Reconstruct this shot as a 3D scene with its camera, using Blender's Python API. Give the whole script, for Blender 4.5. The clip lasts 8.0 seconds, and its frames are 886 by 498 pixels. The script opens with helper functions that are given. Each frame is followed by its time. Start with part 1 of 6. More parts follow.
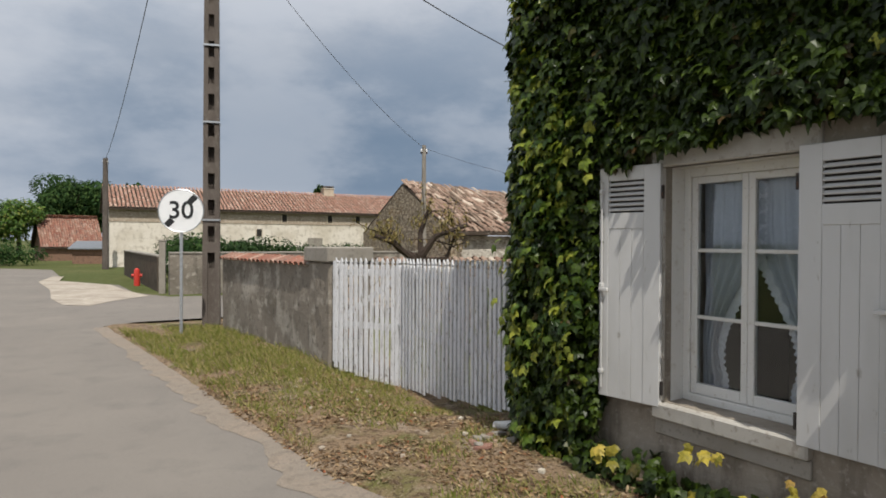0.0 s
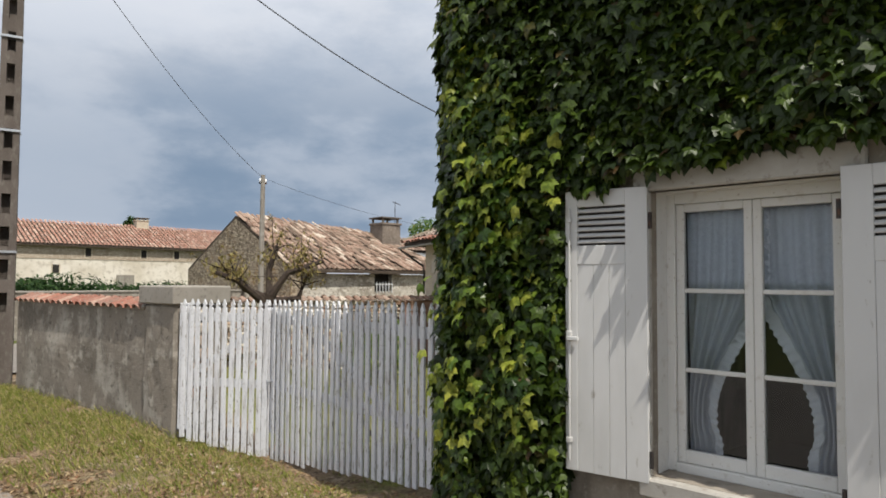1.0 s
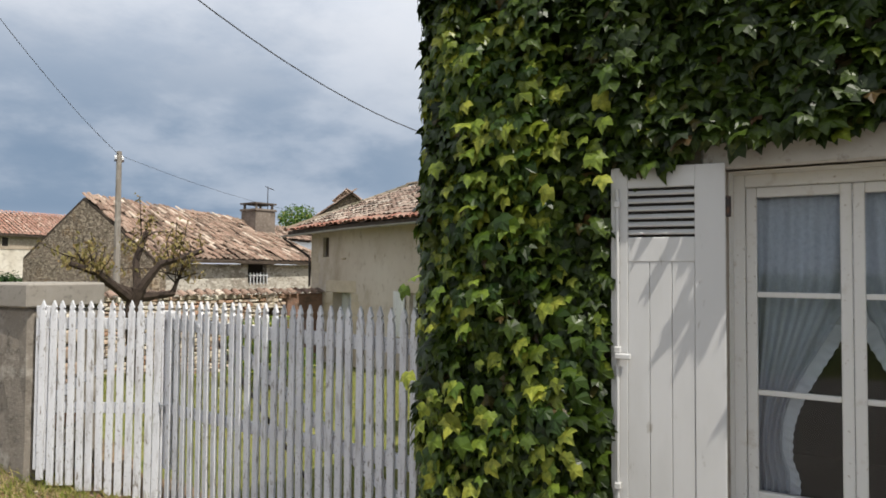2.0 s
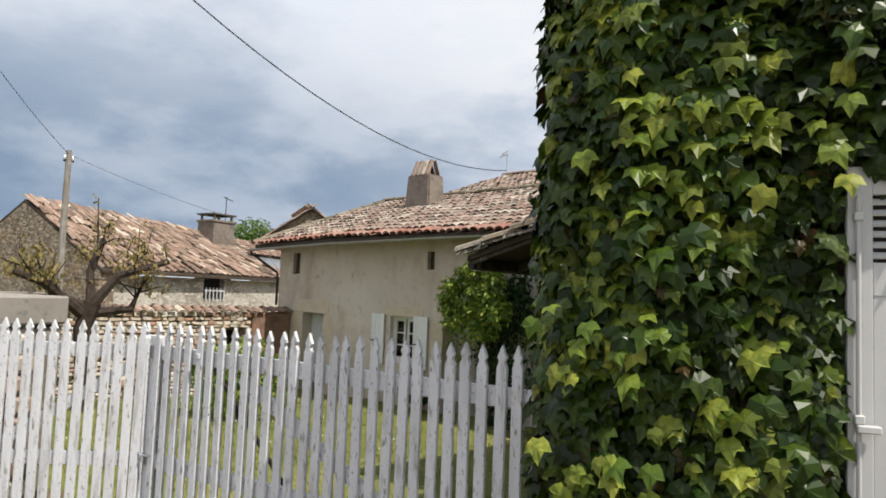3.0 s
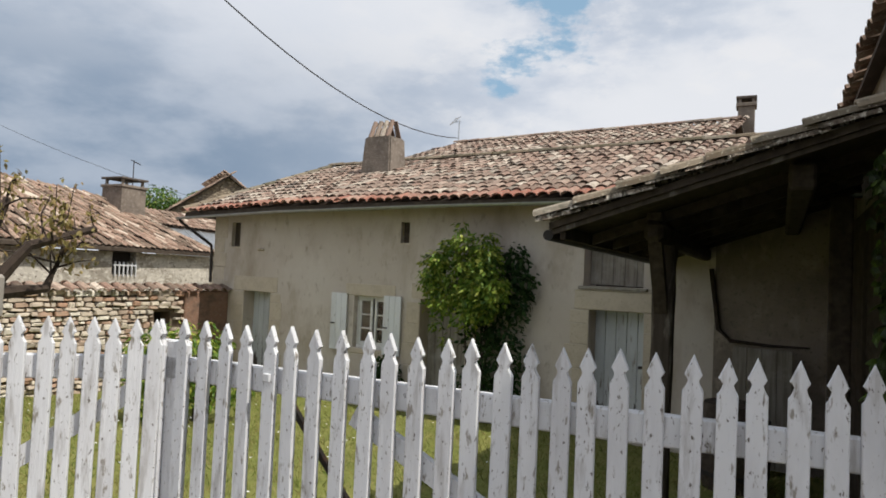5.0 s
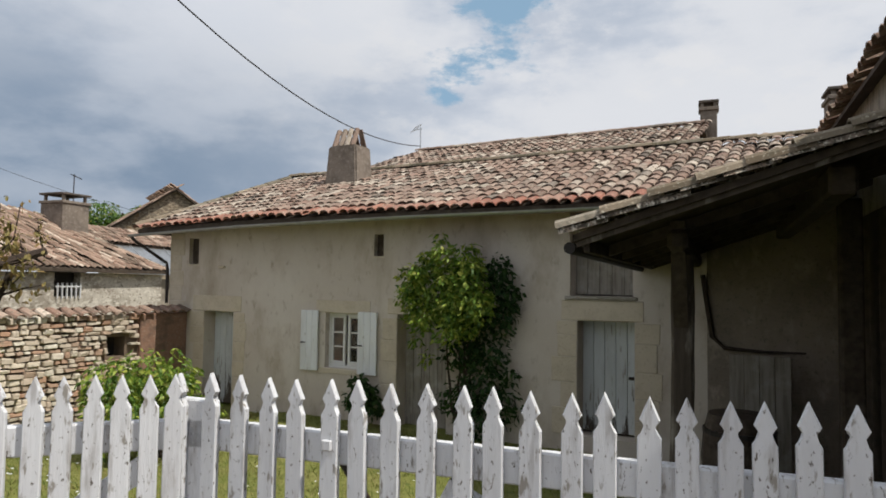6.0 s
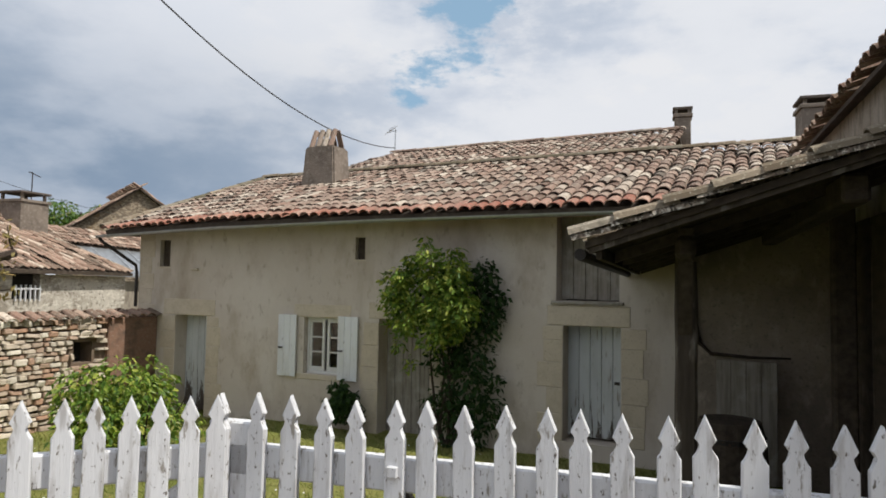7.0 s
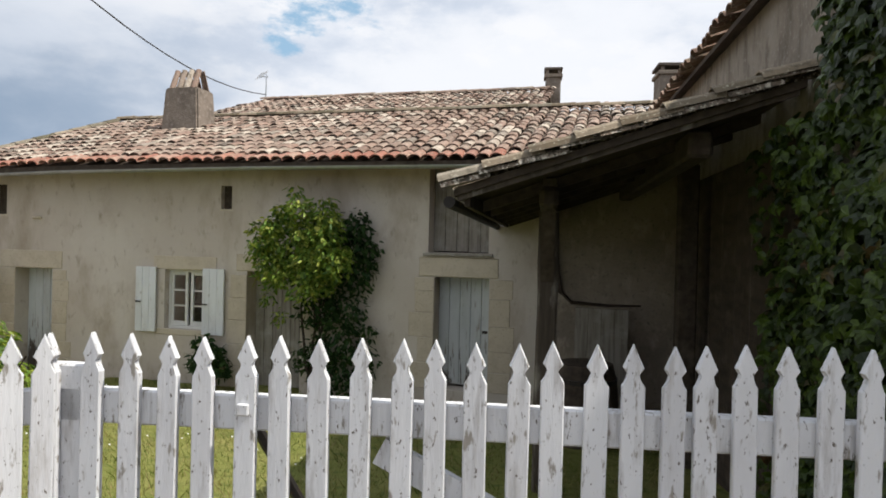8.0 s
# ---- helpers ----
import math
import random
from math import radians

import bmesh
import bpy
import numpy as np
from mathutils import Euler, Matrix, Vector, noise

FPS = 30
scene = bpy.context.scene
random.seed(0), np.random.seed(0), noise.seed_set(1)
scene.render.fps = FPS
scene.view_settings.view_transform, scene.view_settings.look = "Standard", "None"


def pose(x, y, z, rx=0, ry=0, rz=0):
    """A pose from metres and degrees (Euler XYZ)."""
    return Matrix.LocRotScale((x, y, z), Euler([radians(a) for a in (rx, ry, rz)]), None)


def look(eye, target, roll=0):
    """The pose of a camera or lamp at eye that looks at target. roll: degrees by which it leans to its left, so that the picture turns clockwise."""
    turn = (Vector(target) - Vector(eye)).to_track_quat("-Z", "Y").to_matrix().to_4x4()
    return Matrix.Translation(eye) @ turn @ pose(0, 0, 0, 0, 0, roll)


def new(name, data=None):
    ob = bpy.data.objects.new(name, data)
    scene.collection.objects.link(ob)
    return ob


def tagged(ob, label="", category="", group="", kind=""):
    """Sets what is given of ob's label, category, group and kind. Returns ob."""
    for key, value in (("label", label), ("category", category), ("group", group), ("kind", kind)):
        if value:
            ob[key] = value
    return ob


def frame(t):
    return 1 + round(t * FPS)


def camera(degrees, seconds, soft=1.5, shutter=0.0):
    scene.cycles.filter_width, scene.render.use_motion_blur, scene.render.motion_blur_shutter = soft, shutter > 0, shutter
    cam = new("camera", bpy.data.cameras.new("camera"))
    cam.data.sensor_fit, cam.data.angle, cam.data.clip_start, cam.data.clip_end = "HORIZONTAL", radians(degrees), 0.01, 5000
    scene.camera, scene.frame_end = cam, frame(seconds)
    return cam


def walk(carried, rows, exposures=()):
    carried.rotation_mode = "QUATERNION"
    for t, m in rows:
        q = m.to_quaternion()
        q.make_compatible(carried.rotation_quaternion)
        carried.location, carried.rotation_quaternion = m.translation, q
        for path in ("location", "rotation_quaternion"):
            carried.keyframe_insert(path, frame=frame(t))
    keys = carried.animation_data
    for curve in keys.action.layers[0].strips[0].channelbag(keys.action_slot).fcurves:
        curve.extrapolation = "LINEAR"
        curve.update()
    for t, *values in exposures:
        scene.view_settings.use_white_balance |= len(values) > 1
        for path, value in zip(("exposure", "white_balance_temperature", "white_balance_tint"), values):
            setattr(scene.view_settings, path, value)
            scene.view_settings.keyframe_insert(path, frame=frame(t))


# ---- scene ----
cam = camera(67.8, 8.0, soft=1.75)
PATH = [
    (0, (1.042, 0.526, 1.678), (1.628, 2.438, 1.656), 0.3),
    (0.5, (0.916, 1.162, 1.675), (1.759, 2.974, 1.749), 1.6),
    (1, (0.818, 1.811, 1.676), (1.882, 3.502, 1.772), 0.4),
    (2.5, (0.875, 3.689, 1.745), (2.337, 5.051, 1.829), 1.4),
    (3, (0.978, 4.272, 1.727), (2.471, 5.596, 1.862), 2.3),
    (3.5, (1.039, 4.786, 1.724), (2.642, 5.978, 1.835), 2.3),
    (3.8, (1.162, 5.129, 1.72), (2.808, 6.263, 1.771), 1.6),
    (4, (1.204, 5.305, 1.693), (2.852, 6.437, 1.756), 1.3),
    (4.5, (1.36, 5.773, 1.692), (3.019, 6.888, 1.753), 1.5),
    (4.7, (1.353, 5.954, 1.684), (3.01, 7.073, 1.745), 2.1),
    (5.8, (1.484, 6.709, 1.744), (3.224, 7.687, 1.861), 1.9),
    (6, (1.505, 6.803, 1.757), (3.255, 7.764, 1.86), 0.8),
    (6.5, (1.503, 7.027, 1.783), (3.296, 7.906, 1.892), 0.3),
    (6.6, (1.49, 7.058, 1.792), (3.287, 7.929, 1.895), 0.7),
    (7, (1.484, 7.127, 1.781), (3.285, 7.991, 1.893), 1.0),
    (7.5, (1.509, 7.145, 1.744), (3.323, 7.986, 1.764), 0.2),
    (7.6, (1.507, 7.135, 1.74), (3.347, 7.921, 1.752), 0.6),
    (8, (1.541, 7.098, 1.719), (3.474, 7.61, 1.706), 1.4),
]
walk(cam, [(t, look(eye, target, roll)) for t, eye, target, roll in PATH],
     [(0.0, -0.23), (0.5, -0.07), (1.0, 0.04), (2.5, 0.14), (3.5, 0.20), (4.5, 0.10), (6.0, -0.10), (7.0, 0.0), (7.5, 0.12), (8.0, 0.25)])

# ---- world, sun, exposure ----
SUN_DIR = Vector((0.02, -1.0, 1.62)).normalized()
world = bpy.data.worlds.new("sky")
scene.world = world
world.use_nodes = True


def sky_nodes():
    nt = world.node_tree
    nt.nodes.clear()
    n, l = nt.nodes.new, nt.links.new
    out, bg = n("ShaderNodeOutputWorld"), n("ShaderNodeBackground")
    sky = n("ShaderNodeTexSky")
    sky.sky_type, sky.sun_disc = "NISHITA", False
    sky.sun_elevation, sky.sun_rotation = math.asin(SUN_DIR.z), math.atan2(SUN_DIR.x, SUN_DIR.y)
    co, mp = n("ShaderNodeTexCoord"), n("ShaderNodeMapping")
    mp.inputs["Scale"].default_value = (1.0, 1.0, 2.2)
    l(co.outputs["Generated"], mp.inputs["Vector"])

    def noise_tex(scale, detail, rough, shift):
        t = n("ShaderNodeTexNoise")
        m = n("ShaderNodeMapping")
        m.inputs["Location"].default_value = shift
        l(mp.outputs["Vector"], m.inputs["Vector"])
        l(m.outputs["Vector"], t.inputs["Vector"])
        t.inputs["Scale"].default_value, t.inputs["Detail"].default_value, t.inputs["Roughness"].default_value = scale, detail, rough
        return t.outputs["Fac"]

    def rng(sock, a, b, c, d):
        r = n("ShaderNodeMapRange")
        r.interpolation_type = "SMOOTHSTEP"
        l(sock, r.inputs["Value"])
        for key, v in zip(("From Min", "From Max", "To Min", "To Max"), (a, b, c, d)):
            r.inputs[key].default_value = v
        return r.outputs["Result"]

    def blob(direction, inner, outer):
        d = n("ShaderNodeVectorMath")
        d.operation = "DOT_PRODUCT"
        nm = n("ShaderNodeVectorMath")
        nm.operation = "NORMALIZE"
        l(co.outputs["Generated"], nm.inputs[0])
        l(nm.outputs["Vector"], d.inputs[0])
        d.inputs[1].default_value = Vector(direction).normalized()
        return rng(d.outputs["Value"], math.cos(radians(outer)), math.cos(radians(inner)), 0, 1)

    def math2(op, a, b):
        m = n("ShaderNodeMath")
        m.operation, m.use_clamp = op, True
        for k, v in enumerate((a, b)):
            if isinstance(v, float):
                m.inputs[k].default_value = v
            else:
                l(v, m.inputs[k])
        return m.outputs["Value"]

    def n_add(a, b):
        m = n("ShaderNodeMath")
        m.operation = "ADD"
        l(a, m.inputs[0])
        l(b, m.inputs[1])
        return m.outputs["Value"]

    def mix(fac, a, b):
        m = n("ShaderNodeMix")
        m.data_type = "RGBA"
        if isinstance(fac, float):
            m.inputs["Factor"].default_value = fac
        else:
            l(fac, m.inputs["Factor"])
        for key, v in (("A", a), ("B", b)):
            sock = [s for s in m.inputs if s.name == key and s.type == "RGBA"][0]
            if isinstance(v, tuple):
                sock.default_value = (*v, 1)
            else:
                l(v, sock)
        return [s for s in m.outputs if s.type == "RGBA"][0]

    billow = rng(noise_tex(2.3, 9, 0.56, (3.1, 0.4, 1.7)), 0.38, 0.62, 0, 1)
    fine = rng(noise_tex(6.0, 8, 0.62, (0.3, 2.4, 0.7)), 0.36, 0.66, 0, 1)
    torn = noise_tex(9.0, 7, 0.62, (5.3, 1.2, 0.2))
    white = mix(billow, (0.53, 0.595, 0.70), (0.76, 0.80, 0.875))
    white = mix(math2("MULTIPLY", fine, 0.5), white, (0.83, 0.85, 0.90))
    # bright towering cloud in the east
    tower = math2("MULTIPLY", blob((0.93, 0.30, 0.30), 6, 34), math2("ADD", rng(billow, 0.2, 0.9, 0.0, 0.7), rng(fine, 0.35, 0.9, 0.0, 0.45)))
    white = mix(math2("MULTIPLY", tower, 0.75), white, (0.86, 0.865, 0.885))
    # the heavy blue-grey rain cloud low in the north
    z = n("ShaderNodeSeparateXYZ")
    l(co.outputs["Generated"], z.inputs["Vector"])
    north = blob((0.30, 0.95, 0.14), 10, 48)
    band = math2("MULTIPLY", rng(z.outputs["Z"], 0.015, 0.085, 0, 1), rng(z.outputs["Z"], 0.15, 0.43, 1, 0))
    storm = math2("MULTIPLY", math2("MULTIPLY", north, band), rng(billow, 0.0, 1.0, 1.0, 0.62))
    clouds = mix(storm, white, (0.225, 0.31, 0.43))
    # torn openings with clear sky between the clouds
    gap = math2("MAXIMUM", blob((0.849, 0.373, 0.375), 0.5, 6.2), blob((0.843, 0.449, 0.297), 0.2, 4.4))
    lift = n("ShaderNodeMath")
    lift.operation = "MULTIPLY_ADD"
    l(torn, lift.inputs[0])
    lift.inputs[1].default_value, lift.inputs[2].default_value = 3.2, -1.95
    gap = n_add(gap, lift.outputs["Value"])
    gap = rng(gap, 0.30, 0.78, 0, 1)
    blue = n("ShaderNodeVectorMath")
    blue.operation = "SCALE"
    l(sky.outputs["Color"], blue.inputs[0])
    blue.inputs["Scale"].default_value = 0.10
    pale = mix(0.7, blue.outputs["Vector"], (0.36, 0.57, 0.76))
    l(mix(gap, clouds, pale), bg.inputs["Color"])
    bg.inputs["Strength"].default_value = 0.96
    l(bg.outputs["Background"], out.inputs["Surface"])


sky_nodes()
sun = new("sun", bpy.data.lights.new("sun", "SUN"))
sun.data.energy, sun.data.angle, sun.data.color = 4.7, radians(0.6), (1.0, 0.95, 0.86)
sun.matrix_world = look(SUN_DIR * 60, (0, 0, 0))


# ---- materials ----
class Mat:
    """A small builder of procedural surfaces: base colours mixed by noises at real-world size, with bump."""

    def __init__(self, name, base, rough=0.8, metal=0.0, spec=0.4):
        self.m = bpy.data.materials.new(name)
        self.m.use_nodes = True
        self.nt = self.m.node_tree
        self.b = self.nt.nodes["Principled BSDF"]
        self.b.inputs["Roughness"].default_value, self.b.inputs["Metallic"].default_value = rough, metal
        self.b.inputs["Specular IOR Level"].default_value = spec
        self.co = self.nt.nodes.new("ShaderNodeTexCoord")
        self.place = self.co.outputs["Object"]
        if name in ("flaking white paint", "clay tile", "old tile", "mossy tile", "red tile", "stone", "lichened edge tile", "dressed stone", "ivy leaf near"):
            # alike pieces on one mesh each take another stretch of the pattern
            info, sc, add = [self.nt.nodes.new(k) for k in ("ShaderNodeObjectInfo", "ShaderNodeVectorMath", "ShaderNodeVectorMath")]
            sc.operation = "MULTIPLY"
            sc.inputs[1].default_value = (9.0, 17.0, 31.0)
            self.nt.links.new(info.outputs["Random"], sc.inputs[0])
            self.nt.links.new(self.place, add.inputs[0])
            self.nt.links.new(sc.outputs["Vector"], add.inputs[1])
            self.place = add.outputs["Vector"]
        rgb = self.nt.nodes.new("ShaderNodeRGB")
        rgb.outputs[0].default_value = (*base, 1)
        self.col, self.height = rgb.outputs[0], None

    def n(self, kind):
        return self.nt.nodes.new(kind)

    def l(self, a, b):
        self.nt.links.new(a, b)

    def noise(self, scale, stretch=(1, 1, 1), detail=5, rough=0.6, kind="noise"):
        mp = self.n("ShaderNodeMapping")
        mp.inputs["Scale"].default_value = stretch
        self.l(self.place, mp.inputs["Vector"])
        if kind == "voronoi":
            t = self.n("ShaderNodeTexVoronoi")
            t.inputs["Scale"].default_value = scale
            self.l(mp.outputs["Vector"], t.inputs["Vector"])
            return t.outputs["Distance"]
        t = self.n("ShaderNodeTexNoise")
        t.inputs["Scale"].default_value, t.inputs["Detail"].default_value, t.inputs["Roughness"].default_value = scale, detail, rough
        self.l(mp.outputs["Vector"], t.inputs["Vector"])
        return t.outputs["Fac"]

    def rng(self, sock, a, b, c=0.0, d=1.0):
        r = self.n("ShaderNodeMapRange")
        self.l(sock, r.inputs["Value"])
        for key, v in zip(("From Min", "From Max", "To Min", "To Max"), (a, b, c, d)):
            r.inputs[key].default_value = v
        return r.outputs["Result"]

    def over(self, fac, colour, blend="MIX"):
        m = self.n("ShaderNodeMix")
        m.data_type, m.blend_type = "RGBA", blend
        if isinstance(fac, float):
            m.inputs["Factor"].default_value = fac
        else:
            self.l(fac, m.inputs["Factor"])
        a, b = [s for s in m.inputs if s.type == "RGBA"]
        self.l(self.col, a)
        b.default_value = (*colour, 1)
        self.col = [s for s in m.outputs if s.type == "RGBA"][0]
        return self

    def patch(self, scale, a, b, colour, stretch=(1, 1, 1), detail=5, rough=0.6):
        return self.over(self.rng(self.noise(scale, stretch, detail, rough), a, b), colour)

    def rand(self, ramp, island=False):
        """Colour by a random number of each object, or of each island of a joined mesh."""
        if island:
            r = self.n("ShaderNodeNewGeometry").outputs["Random Per Island"]
        else:
            r = self.n("ShaderNodeObjectInfo").outputs["Random"]
        c = self.n("ShaderNodeValToRGB")
        el = c.color_ramp.elements
        while len(el) < len(ramp):
            el.new(0.5)
        for e, (p, rgb) in zip(el, ramp):
            e.position, e.color = p, (*rgb, 1)
        self.l(r, c.inputs["Fac"])
        self.col = c.outputs["Color"]
        return self

    def bump(self, scale, strength, dist=0.01, stretch=(1, 1, 1), detail=6):
        bp = self.n("ShaderNodeBump")
        bp.inputs["Strength"].default_value, bp.inputs["Distance"].default_value = strength, dist
        self.l(self.noise(scale, stretch, detail, 0.65), bp.inputs["Height"])
        if self.height is not None:
            self.l(self.height, bp.inputs["Normal"])
        self.height = bp.outputs["Normal"]
        return self

    def done(self):
        self.l(self.col, self.b.inputs["Base Color"])
        if self.height is not None:
            self.l(self.height, self.b.inputs["Normal"])
        return self.m


def make_leaf(name, ramp, island=True, rough=0.42, trans=0.25, spec=0.32):
    m = Mat(name, ramp[0][1], rough, 0.0, spec).rand(ramp, island)
    m.patch(30, 0.4, 0.75, tuple(0.7 * v for v in ramp[0][1]))
    mat = m.done()
    nt = mat.node_tree
    tr, mx = nt.nodes.new("ShaderNodeBsdfTranslucent"), nt.nodes.new("ShaderNodeMixShader")
    nt.links.new(m.col, tr.inputs["Color"])
    mx.inputs[0].default_value = trans
    nt.links.new(m.b.outputs[0], mx.inputs[1])
    nt.links.new(tr.outputs[0], mx.inputs[2])
    nt.links.new(mx.outputs[0], nt.nodes["Material Output"].inputs["Surface"])
    return mat


TILE_RAMP = [(0.0, (0.12, 0.075, 0.058)), (0.2, (0.25, 0.165, 0.13)), (0.42, (0.31, 0.23, 0.185)), (0.62, (0.17, 0.115, 0.092)), (0.85, (0.45, 0.385, 0.32)), (1.0, (0.10, 0.078, 0.066))]
OLD_RAMP = [(0.0, (0.085, 0.055, 0.042)), (0.22, (0.25, 0.155, 0.115)), (0.45, (0.36, 0.255, 0.195)), (0.66, (0.13, 0.09, 0.068)), (0.85, (0.30, 0.195, 0.145)), (1.0, (0.58, 0.49, 0.40))]
FAR_RAMP = [(0.0, (0.36, 0.18, 0.13)), (0.4, (0.46, 0.255, 0.19)), (0.7, (0.37, 0.215, 0.165)), (1.0, (0.58, 0.40, 0.31))]
RED_RAMP = [(0.0, (0.23, 0.085, 0.06)), (0.4, (0.33, 0.155, 0.11)), (0.7, (0.25, 0.13, 0.10)), (1.0, (0.40, 0.26, 0.20))]
MOSS_RAMP = [(0.0, (0.085, 0.075, 0.045)), (0.3, (0.17, 0.13, 0.09)), (0.55, (0.29, 0.235, 0.17)), (0.8, (0.07, 0.06, 0.04)), (1.0, (0.44, 0.38, 0.30))]
STONE_RAMP = [(0.0, (0.46, 0.38, 0.30)), (0.3, (0.60, 0.53, 0.43)), (0.55, (0.38, 0.30, 0.235)), (0.75, (0.40, 0.24, 0.16)), (0.9, (0.68, 0.63, 0.53)), (1.0, (0.38, 0.33, 0.27))]


def tile_mat(name, ramp, island):
    return Mat(name, ramp[0][1], 0.88, 0, 0.2).rand(ramp, island).patch(16, 0.50, 0.72, (0.13, 0.115, 0.085)).patch(45, 0.58, 0.74, (0.60, 0.56, 0.45)).bump(60, 0.35, 0.004).done()


tile_one, tile_many = tile_mat("clay tile", TILE_RAMP, False), tile_mat("clay tiles", TILE_RAMP, True)
old_one, old_many = tile_mat("old tile", OLD_RAMP, False), tile_mat("old tiles", OLD_RAMP, True)
moss_one, moss_many = tile_mat("mossy tile", MOSS_RAMP, False), tile_mat("mossy tiles", MOSS_RAMP, True)
verge_one = (Mat("lichened edge tile", (0.3, 0.25, 0.2), 0.9, 0, 0.2).rand([(0.0, (0.13, 0.10, 0.075)), (0.4, (0.27, 0.21, 0.16)), (0.75, (0.38, 0.32, 0.25)), (1.0, (0.20, 0.14, 0.10))])
             .patch(14, 0.48, 0.56, (0.065, 0.055, 0.04)).patch(26, 0.54, 0.60, (0.58, 0.53, 0.44)).patch(50, 0.52, 0.6, (0.07, 0.055, 0.04)).bump(40, 0.6, 0.008).done())
red_one, red_many = tile_mat("red tile", RED_RAMP, False), tile_mat("red tiles", RED_RAMP, True)
far_many = tile_mat("sun-bleached tiles", FAR_RAMP, True)
stone_one = Mat("stone", (0.5, 0.42, 0.3), 0.92, 0, 0.2).rand(STONE_RAMP).patch(14, 0.52, 0.75, (0.27, 0.23, 0.18)).bump(28, 0.6, 0.012).done()
stone_many = Mat("stones", (0.5, 0.42, 0.3), 0.92, 0, 0.2).rand(STONE_RAMP, True).patch(14, 0.52, 0.75, (0.27, 0.23, 0.18)).bump(28, 0.6, 0.012).done()
mortar = Mat("earth mortar", (0.15, 0.11, 0.08), 0.95).patch(9, 0.45, 0.7, (0.17, 0.13, 0.10)).bump(60, 0.5, 0.01).done()
render_mat = (Mat("lime render", (0.51, 0.45, 0.385), 0.93, 0, 0.2).patch(0.7, 0.42, 0.62, (0.57, 0.515, 0.45)).patch(1.7, 0.50, 0.68, (0.41, 0.345, 0.275), (1, 1, 0.6))
              .patch(0.9, 0.56, 0.72, (0.36, 0.30, 0.23), (1, 1, 0.35)).patch(7, 0.58, 0.76, (0.33, 0.275, 0.215), (1, 1, 0.6)).patch(40, 0.55, 0.8, (0.50, 0.43, 0.34)).bump(35, 0.35, 0.008).bump(3, 0.3, 0.03).done())
dress_mat = Mat("dressed stone", (0.53, 0.46, 0.355), 0.9, 0, 0.2).patch(5, 0.45, 0.7, (0.45, 0.385, 0.295)).patch(30, 0.55, 0.75, (0.38, 0.32, 0.25)).bump(50, 0.3, 0.006).done()
grey_render = (Mat("weathered cement", (0.235, 0.205, 0.17), 0.95, 0, 0.2).patch(1.1, 0.45, 0.62, (0.16, 0.14, 0.115)).patch(1.5, 0.53, 0.66, (0.35, 0.32, 0.275)).patch(4, 0.54, 0.66, (0.39, 0.36, 0.31))
               .patch(11, 0.55, 0.72, (0.10, 0.088, 0.072)).patch(45, 0.55, 0.8, (0.34, 0.31, 0.27)).bump(30, 0.6, 0.012).done())
pale_cement = Mat("pale cement", (0.44, 0.415, 0.375), 0.93, 0, 0.2).patch(3, 0.45, 0.66, (0.36, 0.335, 0.295)).patch(18, 0.55, 0.68, (0.27, 0.245, 0.21)).bump(50, 0.4, 0.006).done()
cement = Mat("cement block", (0.30, 0.275, 0.24), 0.93, 0, 0.2).patch(4, 0.45, 0.68, (0.26, 0.235, 0.20)).patch(22, 0.55, 0.7, (0.19, 0.175, 0.15)).bump(60, 0.4, 0.006).done()
band_stone = Mat("bare brown stone", (0.40, 0.33, 0.26), 0.95, 0, 0.2).patch(1.2, 0.45, 0.65, (0.31, 0.25, 0.19)).patch(6, 0.5, 0.64, (0.48, 0.41, 0.33)).bump(8, 0.6, 0.03).done()
house_wall = Mat("old plaster", (0.33, 0.29, 0.24), 0.93, 0, 0.2).patch(1.5, 0.4, 0.65, (0.24, 0.205, 0.165)).patch(6, 0.48, 0.68, (0.16, 0.135, 0.108), (1, 1, 0.35)).patch(25, 0.55, 0.75, (0.38, 0.345, 0.30)).bump(18, 0.5, 0.02).done()
pale_wall = Mat("pale lime wall", (0.70, 0.645, 0.565), 0.92, 0, 0.2).patch(0.6, 0.45, 0.65, (0.56, 0.50, 0.41)).patch(3, 0.50, 0.70, (0.44, 0.385, 0.315)).bump(6, 0.3, 0.02).done()
barn_front = Mat("pale rubble front", (0.50, 0.46, 0.40), 0.95, 0, 0.2).patch(1.5, 0.46, 0.60, (0.30, 0.265, 0.22)).patch(7, 0.52, 0.62, (0.62, 0.58, 0.51), (1, 1, 1.6)).patch(14, 0.56, 0.64, (0.20, 0.17, 0.14)).bump(10, 0.8, 0.04).done()
rubble = Mat("rubble wall", (0.25, 0.20, 0.15), 0.95, 0, 0.2).patch(0.9, 0.52, 0.64, (0.27, 0.165, 0.075)).patch(2.0, 0.42, 0.58, (0.17, 0.135, 0.10)).patch(6, 0.5, 0.58, (0.40, 0.33, 0.24), (1, 1, 1.8)).patch(9, 0.54, 0.60, (0.10, 0.078, 0.058), (1, 1, 2.2)).patch(22, 0.56, 0.66, (0.46, 0.40, 0.31)).bump(9, 0.9, 0.06).done()
